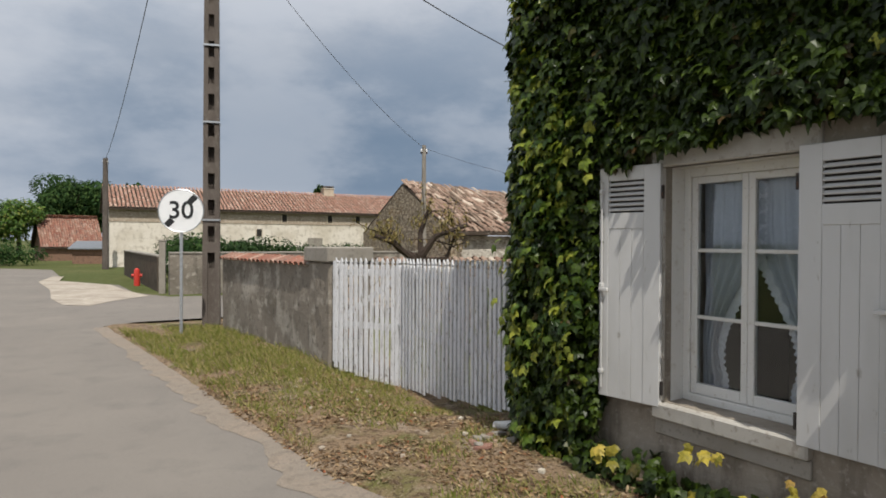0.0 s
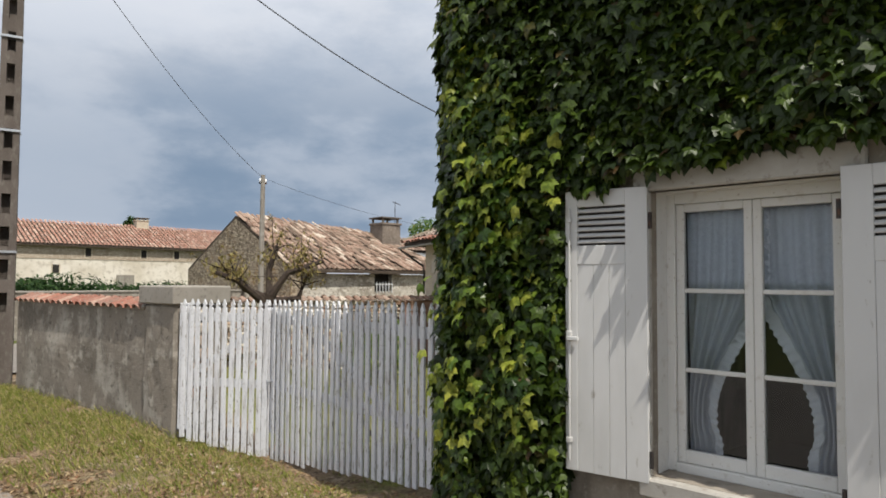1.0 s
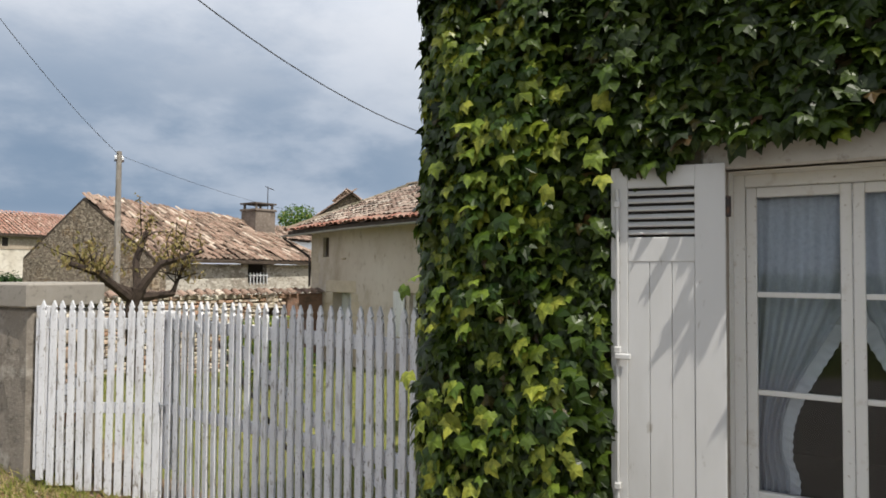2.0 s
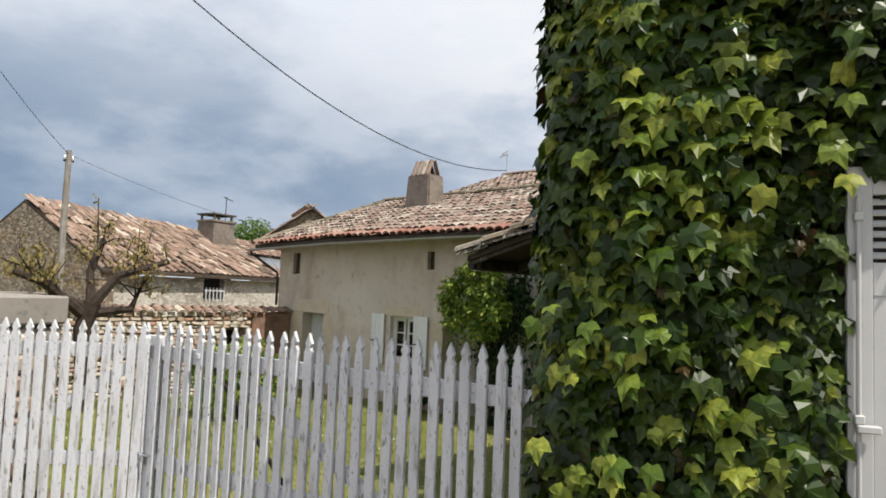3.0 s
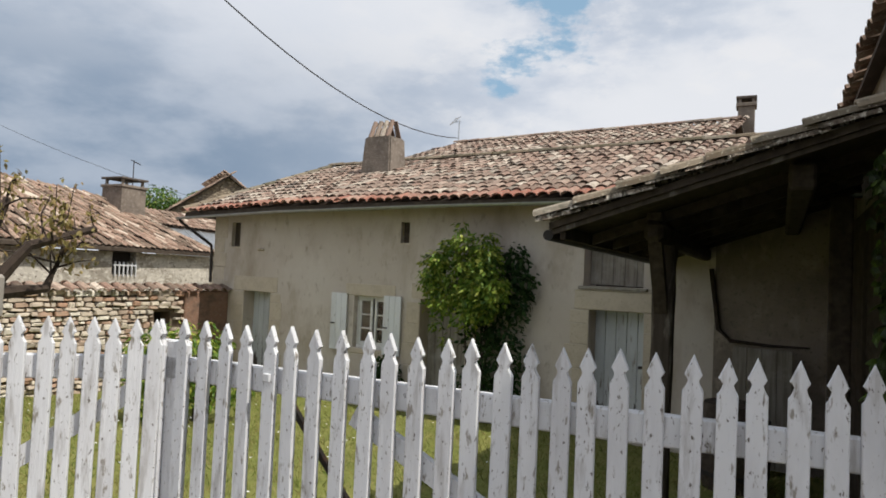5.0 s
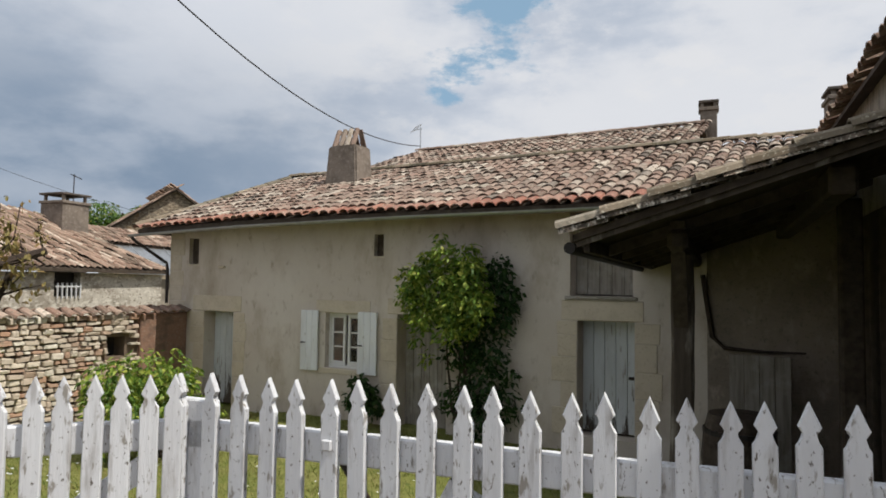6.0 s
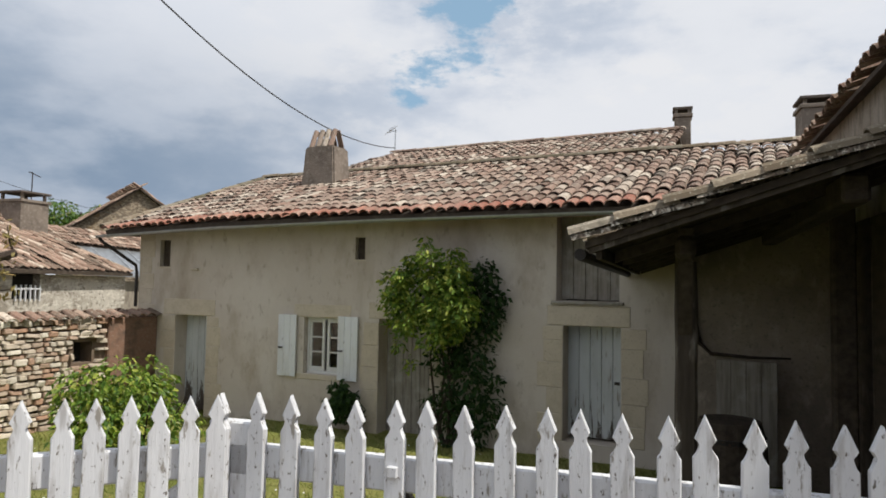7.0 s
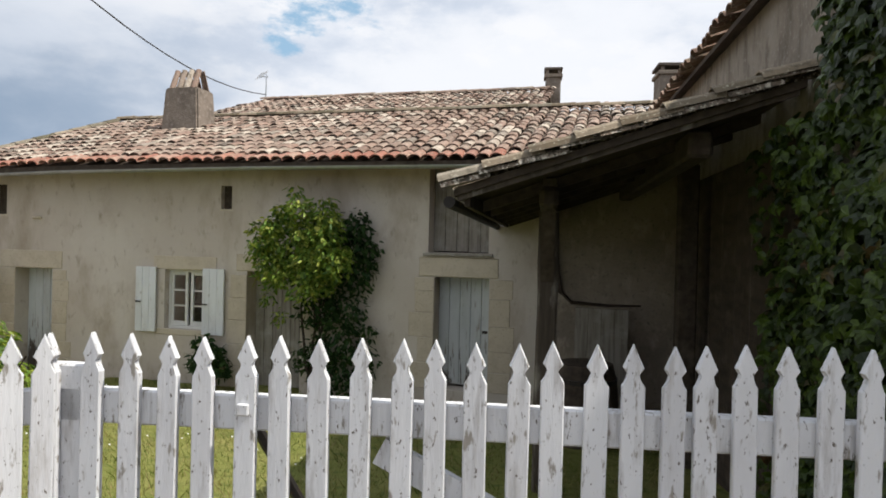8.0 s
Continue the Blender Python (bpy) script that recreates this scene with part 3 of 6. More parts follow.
def leaf_turn(normal, down, rng_, spread):
    """Axes of a leaf whose face looks along normal and whose tip hangs along down."""
    nrm = normal + rng_.normal(0, spread, 3)
    nrm /= np.linalg.norm(nrm)
    tip = down + rng_.normal(0, 0.35, 3)
    tip -= nrm * (tip @ nrm)
    tip /= np.linalg.norm(tip) + 1e-9
    return np.stack([np.cross(tip, nrm), tip, nrm], 1)


def leaves(name, spots, material, parent, seed, size, leaf=LEAF_A, spread=0.45, label=""):
    """Many leaves as one joined part: spots are (place, normal, way of the tip)."""
    g = np.random.default_rng(seed)
    base, tris = leaf
    vs, fs = [], []
    for k, (p, nrm, tip) in enumerate(spots):
        r = leaf_turn(np.array(nrm, float), np.array(tip, float), g, spread)
        s = size * g.uniform(0.6, 1.25)
        vs.append((base * s) @ r.T + np.array(p))
        fs.extend([tuple(k * len(base) + q for q in t) for t in tris])
    ob = raw(name, np.concatenate(vs).tolist(), fs, material, parent, label)
    return tagged(ob, kind="stuff")


def blob_spots(g, centre, radius, n, squash=(1, 1, 1), shell=0.45):
    out = []
    c, sq = np.array(centre), np.array(squash)
    for _ in range(n):
        d = g.normal(0, 1, 3)
        d /= np.linalg.norm(d)
        p = c + d * sq * radius * g.uniform(shell, 1.0) ** 0.6
        out.append((p, d + (0, 0, 0.5), (d[0], d[1], -0.5)))
    return out


# ---- the ground, the road ----
HOUSE = pose(3.455, 5.463, 0, 0, 0, 13.9)     # x into the ivy house, y along its street front
SHED = pose(3.70, 5.85, 0, 0, 0, 6)       # x along its side wall, y out towards the yard
EDGE = [(5.6, -16), (4.3, -3), (3.1, 1.8), (1.95, 4.61), (1.56, 5.29), (1.06, 6.85), (-0.2, 10.73), (-0.98, 13.0), (-1.5, 14.6)]


def smooth(a, b, v):
    v = min(1, max(0, (v - a) / (b - a)))
    return v * v * (3 - 2 * v)


def edge_x(y):
    for (x0, y0), (x1, y1) in zip(EDGE, EDGE[1:]):
        if y0 <= y <= y1:
            return x0 + (x1 - x0) * (y - y0) / (y1 - y0)
    return EDGE[0][0] if y < EDGE[0][1] else -1.5


def ground_z(x, y):
    d = (x - 3.0) * 0.9816 + (y - 8.0) * 0.1908
    z = 0.05 + 0.012 * noise.noise((x * 1.3, y * 1.3, 0)) + 0.012 * noise.noise((x * 5, y * 5, 3))
    z -= 0.17 * smooth(-1.1, -0.05, d) * smooth(6.0, 7.4, y) * smooth(9.7, 9.0, y) * smooth(3.0, 0.6, d)
    z -= 0.52 * smooth(0.3, 6.5, d) * smooth(19.5, 17.6, y) * smooth(-6, 4, y)
    if y < 14.6:
        z -= 0.09 * smooth(0.30, -0.18, x - edge_x(y) + 0.13 * noise.noise((x * 1.5, y * 1.5, 8)))
    else:
        z -= 0.09 * max(smooth(14.5, 15.3, y), smooth(0.30, -0.18, x + 1.5)) * smooth(60, 45, y)
    return z


def build_ground():
    xs = np.concatenate([[-1500, -600, -250, -120], np.arange(-60, -4, 4), np.arange(-4, 12, 0.22), np.arange(12, 60, 4), [120, 250, 600, 1500]])
    ys = np.concatenate([[-1500, -400, -120, -40], np.arange(-20, -2, 2), np.arange(-2, 19, 0.22), np.arange(19, 70, 3), [120, 250, 600, 1500]])
    vs = [(float(x), float(y), ground_z(float(x), float(y))) for y in ys for x in xs]
    w = len(xs)
    fs = [(j * w + i, j * w + i + 1, (j + 1) * w + i + 1, (j + 1) * w + i) for j in range(len(ys) - 1) for i in range(w - 1)]
    ob = raw("ground", vs, fs, soil, None, smooth=True)
    ob.data.materials.append(lawn_mat)
    ob.data.materials.append(field)
    for p in ob.data.polygons:
        c = p.center
        d = (c[0] - 3.0) * 0.9816 + (c[1] - 8.0) * 0.1908
        p.material_index = 1 if d > 0.35 and c[1] < 17.5 and c[0] < 12 else 2 if c[1] > 22 or c[0] < -5 else 0
    tagged(ob, "rough grass verge and lawn sloping into the yard", "ground", kind="structure")


build_ground()


def sheet(name, outline, z, material, label, category):
    bm = bmesh.new()
    bm.faces.new([bm.verts.new((x, y, z)) for x, y in outline])
    bm.normal_update()
    bmesh.ops.triangulate(bm, faces=bm.faces)
    ob = part(name, bm, material)
    return tagged(ob, label, category, kind="structure")


sheet("road", EDGE + [(-1.0, 15.2), (1.2, 15.9), (9, 17.9), (9, 24.5), (2.0, 21.9), (-1.0, 21.6), (-2.2, 23.4), (-3.3, 27.5), (-6.0, 30.2), (-6.8, 34.2), (-9.0, 41.9), (-12.1, 44.2), (-34, 47), (-34, 36), (-14, 33), (-10, 26), (-7, 14), (-5, 2), (-4.5, -16)],
      0.006, asphalt, "worn grey asphalt village road with a side lane", "road")
sheet("gravel_patch", [(-1.6, 22.0), (-2.5, 24.2), (-3.6, 27.6), (-6.0, 30.6), (-6.6, 34.0), (-7.1, 34.2), (-6.6, 30.0), (-5.0, 25.2), (-4.1, 21.6), (-3.3, 19.4), (-2.6, 19.0), (-2.3, 20.4)], 0.016, sand, "pale gravel at the mouth of the lane", "gravel")
outer = [(edge_x(y) + 0.06, y) for y in np.arange(-2.0, 14.6, 0.3).tolist()]
inner = [(edge_x(y) - 0.22 - 0.20 * noise.noise((y * 0.9, 0, 5)) - 0.10 * noise.noise((y * 4, 0, 1)), y) for y in np.arange(14.4, -2.0, -0.05).tolist()]
sheet("gravel_edge", outer + inner, 0.009, gravel, "crumbled pale gravel along the road edge", "gravel")


# ---- the ivy-clad house ----
def ivy_house():
    wall = tagged(part("wall_street", wall_mesh(14.16, -0.6, 3.62, 0.45, [(11.85, 0.62, 12.79, 2.18)]), house_wall, None, m=HOUSE @ pose(0, -14, 0)), "old plastered street wall of the ivy-clad house", "wall", kind="structure")
    bm = prism(bmesh.new(), [(-14.0, 3.62), (0.16, 3.62), (-7.0, 6.0)], "x", 0.0, 0.45)
    part("gable", bm, house_wall, wall, m=pose(0, 14, 0))
    tagged(part("wall_side", wall_mesh(8.2, -0.9, 3.62, 0.40), house_wall, None, m=SHED @ pose(-0.22, -0.16, 0, 0, 0, -90)), "old plastered side wall behind the open shed", "wall", kind="structure")
    tagged(part("wall_back", boxes((7.4, -14, -0.9, 7.8, -0.3, 3.6)), house_wall, None, m=SHED), "plain back wall of the ivy-clad house", "wall", kind="structure")
    # the room behind the window, its dimness put into the wall colour
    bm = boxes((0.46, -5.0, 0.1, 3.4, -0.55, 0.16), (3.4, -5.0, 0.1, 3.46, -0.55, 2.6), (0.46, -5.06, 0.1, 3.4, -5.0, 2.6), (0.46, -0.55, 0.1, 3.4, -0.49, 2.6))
    tagged(part("room_walls", bm, room_mat, None, m=HOUSE), "plastered room behind the window, its dimness in the colour", "wall", kind="structure")
    tagged(part("ceiling", boxes((0.46, -5.06, 2.6, 3.46, -0.49, 2.68)), room_mat, None, m=HOUSE), "ceiling of the room, its dimness in the colour", "ceiling", kind="structure")
    roof = thing("house_roof", SHED, "clay-tiled roof over the ivy-clad house", "roof", kind="structure")
    s = 0.36
    turn = SHED.inverted() @ HOUSE
    front = [turn @ Vector((0.02, y, 0)) for y in (0.2, -7.0, -14.2)]
    zr = 3.62 + 7.0 * s
    slab(roof, "roof_deck", [(front[0].x, -0.03, 3.62), (8.0, -0.03, 3.62), (8.0, front[1].y, zr), (front[1].x, front[1].y, zr)], 0.045, beam_wood)
    slab(roof, "roof_deck", [(front[1].x, front[1].y, zr), (8.0, front[1].y, zr), (8.0, front[2].y, 3.62), (front[2].x, front[2].y, 3.62)], 0.10, beam_wood)
    # unseen board, added only to keep the sun off the upper ivy
    part("verge_board", boxes((-0.34, -14.0, 4.02, -0.001, -1.25, 4.07), bevel=0.006), beam_wood, roof, "unseen boards added to shade the upper ivy", m=turn)
    tiled(roof, pose(8.0, 0.05, 3.64, 0, 0, 180), 8.2, 1.2, s, lambda u, v: True, old_one, old_many, one_tile(old_one), seed=5)


def casement(parent, y0, y1, z0, z1, x):
    """One leaf of a French window with three panes."""
    w = 0.045
    sash = part("sash", boxes((x, y0, z0, x + 0.04, y0 + w, z1), (x, y1 - w, z0, x + 0.04, y1, z1), (x, y0 + w, z0, x + 0.04, y1 - w, z0 + 0.07), (x, y0 + w, z1 - w, x + 0.04, y1 - w, z1), bevel=0.004), frame_paint, parent)
    h = (z1 - z0 - 0.07 - w) / 3
    for k in range(3):
        a = z0 + 0.07 + k * h
        if k:
            part("glazing_bar", boxes((x + 0.005, y0 + w, a - 0.012, x + 0.035, y1 - w, a + 0.012), bevel=0.003), frame_paint, parent)
        pane = part("pane", boxes((x + 0.016, y0 + w - 0.004, a + 0.0125, x + 0.020, y1 - w + 0.004, a + h - 0.0125)), glass, parent)
        pane.visible_shadow = False
    return sash


def curtain_edge(f):
    """How far a curtain reaches from its side of the window, at a share of its height from the top."""
    return 0.405 - 0.29 * smooth(0.24, 0.80, f) + 0.03 * smooth(0.84, 0.92, f)


def curtain_frill(side, parent):
    """The gathered lace edge that runs down the free side of a curtain."""
    vs, fs, n = [], [], 120
    for i in range(n + 1):
        f = i / n
        z, y = 2.10 - 1.40 * f, 0.02 + curtain_edge(f)
        for k in range(4):
            wave = 0.012 * math.sin(i * 1.7 + 0.5 * k + math.sin(i * 0.23)) * k / 3
            yy = y - 0.012 + 0.018 * k + 0.003 * math.sin(i * 1.9)
            vs.append((0.315 + wave, yy if side > 0 else -yy, z - 0.012 * k))
    for i in range(n):
        for k in range(3):
            fs.append((i * 4 + k, i * 4 + k + 1, i * 4 + k + 5, i * 4 + k + 4))
    return raw("frill", vs, fs, frill, parent, "gathered white lace edge", smooth=True)


def curtain(side, parent):
    """A lace curtain gathered to one side by a tie, with a frilled edge."""
    vs, fs, nz, ny = [], [], 44, 30
    for i in range(nz + 1):
        f = i / nz
        z = 2.10 - 1.40 * f
        inner = curtain_edge(f)
        for j in range(ny + 1):
            g = j / ny
            y = 0.02 + inner * g
            amp = 0.018 + 0.012 * smooth(0.2, 0.6, f)
            x = amp * math.sin(g * 30 + 2.2 * f + side) + (0.02 * math.sin(f * 90) if j > ny - 4 else 0) - 0.03 * math.sin(math.pi * g) * smooth(0.3, 0.6, f)
            z2 = z - 0.16 * g * (1 - g) * smooth(0.3, 0.74, f)
            vs.append((0.32 + x, y if side > 0 else -y, z2))
    w = ny + 1
    for i in range(nz):
        for j in range(ny):
            fs.append((i * w + j, i * w + j + 1, (i + 1) * w + j + 1, (i + 1) * w + j))
    return raw("drape", vs, fs, lace, parent, smooth=True)


def louvred_shutter(m, label):
    """A planked house shutter, hinged at local y 0 and reaching along +y, with a louvred panel at the top."""
    sh = thing("shutter", m, label, "shutter", group="house window shutters")
    w, z0, z1 = 0.485, 0.59, 2.205
    la, lb, lz0, lz1 = 0.125, w - 0.075, 1.885, 2.110
    bm = boxes((-0.032, 0, z0, 0, la, z1), (-0.032, lb, z0, 0, w, z1), (-0.032, la, lz1, 0, lb, z1), (-0.032, la, 1.775, 0, lb, lz0), bevel=0.003)
    part("stile_frame", bm, shutter_paint, sh)
    for k in range(3):
        a = la + k * (lb - la) / 3
        part("plank", boxes((-0.029, a + 0.001, z0, -0.006, a + (lb - la) / 3 - 0.001, 1.775), bevel=0.0015), shutter_paint, sh)
    # dark sheet that paints the shade between the slats
    part("louvre_backing", boxes((-0.008, la, lz0, -0.002, lb, lz1)), shade_fill, sh)
    n = 6
    for k in range(n):
        zc = lz0 + 0.012 + k * (lz1 - lz0 - 0.012) / n
        bm = box(bmesh.new(), -0.014, la, -0.004, 0.014, lb, 0.004, m=Matrix.Translation((-0.019, 0, zc + 0.012)) @ Matrix.Rotation(radians(-38), 4, "Y"))
        part("louvre_slat", bm, shutter_paint, sh)
    bm = bmesh.new()
    tube(bm, [(-0.045, w - 0.03, z0 + 0.06), (-0.045, w - 0.03, z1 - 0.10)], 0.008, 8)
    bolt = part("espagnolette_bar", bm, shutter_paint, sh, "white-painted iron bar")
    part("bar_handle", boxes((-0.07, w - 0.09, 1.335, -0.045, w - 0.02, 1.36), bevel=0.004), shutter_paint, bolt)
    for z in (0.75, 1.36, 2.02):
        part("bar_guide", boxes((-0.06, w - 0.045, z, -0.03, w - 0.015, z + 0.03), bevel=0.004), shutter_paint, bolt)
    for z in (0.70, 2.0):
        bm = tube(bmesh.new(), [(-0.02, -0.012, z - 0.03), (-0.02, -0.012, z + 0.06)], 0.011, 8)
        part("hinge_pin", bm, iron, sh)
    return sh


def street_window():
    win = thing("window_1", HOUSE, "white-painted wooden French window with small panes", "window", kind="structure")
    y0, y1, z0, z1 = -2.15, -1.21, 0.62, 2.18
    part("window_frame", boxes((0.18, y0, z0, 0.25, y0 + 0.05, z1), (0.18, y1 - 0.05, z0, 0.25, y1, z1), (0.18, y0 + 0.05, z1 - 0.06, 0.25, y1 - 0.05, z1), (0.17, y0 + 0.05, z0, 0.26, y1 - 0.05, z0 + 0.05), bevel=0.004), frame_paint, win)
    mid = (y0 + y1) / 2
    casement(win, y0 + 0.052, mid - 0.001, z0 + 0.052, z1 - 0.062, 0.195)
    casement(win, mid + 0.001, y1 - 0.052, z0 + 0.052, z1 - 0.062, 0.195)
    part("window_sill", boxes((-0.06, y0 - 0.06, z0 - 0.11, 0.18, y1 + 0.06, z0 - 0.003), bevel=0.012), pale_cement, win, "rendered stone sill")
    part("window_surround", boxes((-0.025, y1, z0 - 0.005, 0.06, y1 + 0.05, z1), (-0.025, y0 - 0.05, z0 - 0.005, 0.06, y0, z1), (-0.03, y0 - 0.10, z1, 0.06, y1 + 0.10, z1 + 0.15), bevel=0.01), pale_cement, win, "grey rendered stone surround and lintel")
    part("apron", boxes((-0.022, y0 - 0.06, z0 - 0.22, -0.002, y1 + 0.06, z0 - 0.113), bevel=0.008), cement, win, "pale rendered apron under the sill")
    part("reveal", boxes((0.06, y1 - 0.003, z0, 0.18, y1 + 0.03, z1), (0.06, y0 - 0.03, z0, 0.18, y0 + 0.003, z1), (0.06, y0 - 0.03, z1 - 0.003, 0.18, y1 + 0.03, z1 + 0.02)), frame_paint, win)
    cur = thing("lace_curtain", HOUSE @ pose(0, y0 + 0.05, 0), "white lace curtain tied back with a frilled edge", "curtain", group="lace curtains")
    curtain(1, cur)
    curtain_frill(1, cur)
    cur = thing("lace_curtain", HOUSE @ pose(0, y1 - 0.05, 0), "white lace curtain tied back with a frilled edge", "curtain", group="lace curtains")
    curtain(-1, cur)
    curtain_frill(-1, cur)
    louvred_shutter(HOUSE @ pose(-0.03, y1 + 0.0, 0, 0, 0, 9), "white-painted wooden shutter standing open beside the ivy")
    other = louvred_shutter(HOUSE @ pose(-0.03, y0, 0, 0, 0, 0), "white-painted wooden shutter folded back on the wall")
    other.scale = (1, -1, 1)


IVY_RNG = np.random.default_rng(11)


def ivy_bulge(y, z):
    return 0.09 + 0.10 * (0.5 + 0.5 * noise.noise((y * 1.1, z * 1.1, 4))) + 0.11 * noise.noise((y * 3.0, z * 2.6, 9)) + 0.05 * noise.noise((y * 7, z * 6, 2)) + 0.14 * smooth(-1.0, -0.2, y)


def ivy_hole(y, z):
    """Where the ivy leaves the window, its shutters and the foot of the wall free."""
    if -2.75 < y < -0.72 and 0.10 < z < 2.24 + 0.13 * noise.noise((y * 4, 0, 2)) + 0.10 * smooth(-1.0, -1.5, y):
        return True
    low = 0.10 if y > -0.55 else 0.34 if y > -0.75 else 0.5
    return z < low + 0.1 * noise.noise((y * 4, 1, 1)) and y < -0.4


def ivy():
    plant = thing("ivy", HOUSE, "dense green creeper with yellowing leaves covering the house wall", "climbing plant")
    g = IVY_RNG
    # woody stems close to the wall
    for k in range(16):
        y = -0.1 - 0.32 * k if k < 2 else g.uniform(-6, -2.8) if k > 6 else g.uniform(-0.6, 0.0)
        pts, z = [], 0.0
        while z < 3.4:
            pts.append((-0.03 - 0.02 * g.random(), y, z))
            z += 0.25
            y += g.normal(0, 0.05)
        part("stem", tube(bmesh.new(), pts, [0.022 * (1 - 0.2 * q / len(pts) * 3) if q < len(pts) else 0.01 for q in range(len(pts))], 6), bark, plant)
    spots, near, fresh = [], [], []
    for _ in range(50000):
        y, z = g.uniform(-7.5, 0.20), g.uniform(0.02, 4.0)
        if y < -3.2 and g.random() < 0.45:
            continue
        if ivy_hole(y, z) or z > 3.75 + 0.05 * (-y) + 0.25 * g.random():
            continue
        x = -ivy_bulge(y, z) * g.uniform(0.1, 1.0) ** 0.6 * (1 - 0.5 * smooth(0.0, 0.22, y))
        spot = ((x, y, z), (-1, 0.10 + 0.9 * smooth(-0.1, 0.22, y), 0.30 + 0.5 * g.random()), (-0.22, g.normal(0, 0.35), -1))
        # paints sunlight by colour: outer leaves on sunny stretches take the paler material
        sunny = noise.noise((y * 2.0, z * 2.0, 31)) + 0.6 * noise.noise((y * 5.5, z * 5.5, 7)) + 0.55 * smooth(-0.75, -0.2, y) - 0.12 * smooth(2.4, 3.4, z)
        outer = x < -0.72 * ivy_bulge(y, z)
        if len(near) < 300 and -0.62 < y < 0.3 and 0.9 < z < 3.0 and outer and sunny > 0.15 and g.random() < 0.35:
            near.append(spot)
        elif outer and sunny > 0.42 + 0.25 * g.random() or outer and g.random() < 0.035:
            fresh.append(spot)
        else:
            spots.append(spot)
    # round the corner, and on the side wall under the shed roof
    turn = HOUSE.inverted() @ SHED
    for _ in range(9500):
        sx, z = g.uniform(-0.30, 2.9), g.uniform(-0.1, 3.5)
        if z > 2.75 - 0.1 * sx and sx > 1.9 or g.random() < smooth(1.3, 3.2, sx):
            continue
        p = turn @ Vector((sx, -0.16 + (0.10 + 0.14 * noise.noise((sx * 2, z * 2, 0)) + 0.08) * g.uniform(0.2, 1.0) ** 0.5, z))
        spots.append((tuple(p), (-0.25, 1, 0.4), (g.normal(0, 0.3), 0.2, -1)))
    # the rounded turn between the two walls
    for _ in range(4400):
        a, z = g.uniform(-0.35, 1.9), g.uniform(0.0, 3.7)
        r = 0.40 + 0.10 * noise.noise((a * 2, z * 2.2, 6)) - 0.16 * g.random() ** 1.6
        spot = ((0.16 - r * math.cos(a), 0.10 + r * 0.73 * math.sin(a), z), (-math.cos(a), math.sin(a), 0.35), (-0.2 * math.cos(a), g.normal(0, 0.35), -1))
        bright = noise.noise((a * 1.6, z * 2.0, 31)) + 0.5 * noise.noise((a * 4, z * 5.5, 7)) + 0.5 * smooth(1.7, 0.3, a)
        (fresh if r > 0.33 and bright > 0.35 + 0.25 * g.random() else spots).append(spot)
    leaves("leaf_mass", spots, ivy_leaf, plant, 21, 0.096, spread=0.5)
    leaves("fresh_leaves", fresh, ivy_fresh_lit, plant, 25, 0.098, spread=0.38, label="younger yellow-green leaves with sunlight painted into their colour")
    # dark trails at the foot of the wall, with a few yellow tufts
    low = []
    for _ in range(620):
        y = g.uniform(-3.9, -0.5)
        low.append(((-0.06 - 0.22 * g.random(), y, 0.04 + 0.32 * g.random() * (0.65 + 0.5 * noise.noise((y * 3, 0, 0)))), (-1, 0, 0.8), (-0.3, g.normal(0, 0.5), -0.8)))
    leaves("trailing_leaves", low, ivy_leaf, plant, 24, 0.095, spread=0.6, label="dark trailing leaves at the foot of the wall")
    low = []
    for _ in range(13):
        y, z = g.uniform(-3.6, -0.65), g.uniform(0.12, 0.42)
        for _ in range(9):
            low.append(((-0.14 - 0.17 * g.random(), y + g.normal(0, 0.06), z + g.normal(0, 0.05)), (-1, 0, 0.8), (-0.3, g.normal(0, 0.5), -0.8)))
    leaves("yellow_leaves", low, foot_yellow, plant, 22, 0.088, spread=0.6, label="yellow autumn leaves at the foot of the wall")
    clumps = []
    for cy, cz in ((-0.16, 2.35), (-0.16, 2.18), (-0.05, 1.55), (-0.36, 1.35), (-0.5, 1.65), (-0.2, 0.95), (-0.52, 0.85), (0.05, 1.1), (-0.55, 2.32)):
        for _ in range(16):
            clumps.append(((-ivy_bulge(cy, cz) - 0.03, cy + g.normal(0, 0.10), cz + g.normal(0, 0.10)), (-1, 0.2, 0.5), (-0.3, g.normal(0, 0.4), -1)))
    leaves("bright_leaves", clumps, ivy_yellow, plant, 23, 0.094, spread=0.35, label="fresh yellow-green leaf tufts")
    shapes = []
    for k in range(4):
        me = bpy.data.meshes.new("leaf")
        v = LEAF_A[0] * np.array([1.0 + 0.08 * k, 1, 1 + 0.5 * k])
        me.from_pydata(v.tolist(), [], LEAF_A[1])
        me.materials.append(ivy_one)
        shapes.append(me)
    for k, (p, nrm, tip) in enumerate(near):
        r = leaf_turn(np.array(nrm), np.array(tip), g, 0.32)
        s = 0.092 * g.uniform(0.7, 1.2)
        put("leaf", shapes[k % 4], plant, "", Matrix.LocRotScale(Vector(p) + Vector((-0.02, 0, 0)), Matrix(r.tolist()).to_quaternion(), (s, s, s)))


# ---- the picket gate ----
PICKET = [(-0.027, 0.0), (0.027, 0.0), (0.027, 0.90), (0.013, 0.918), (0.010, 0.930), (0.024, 0.944), (0.0, 1.0), (-0.024, 0.944), (-0.010, 0.930), (-0.013, 0.918), (-0.027, 0.90)]


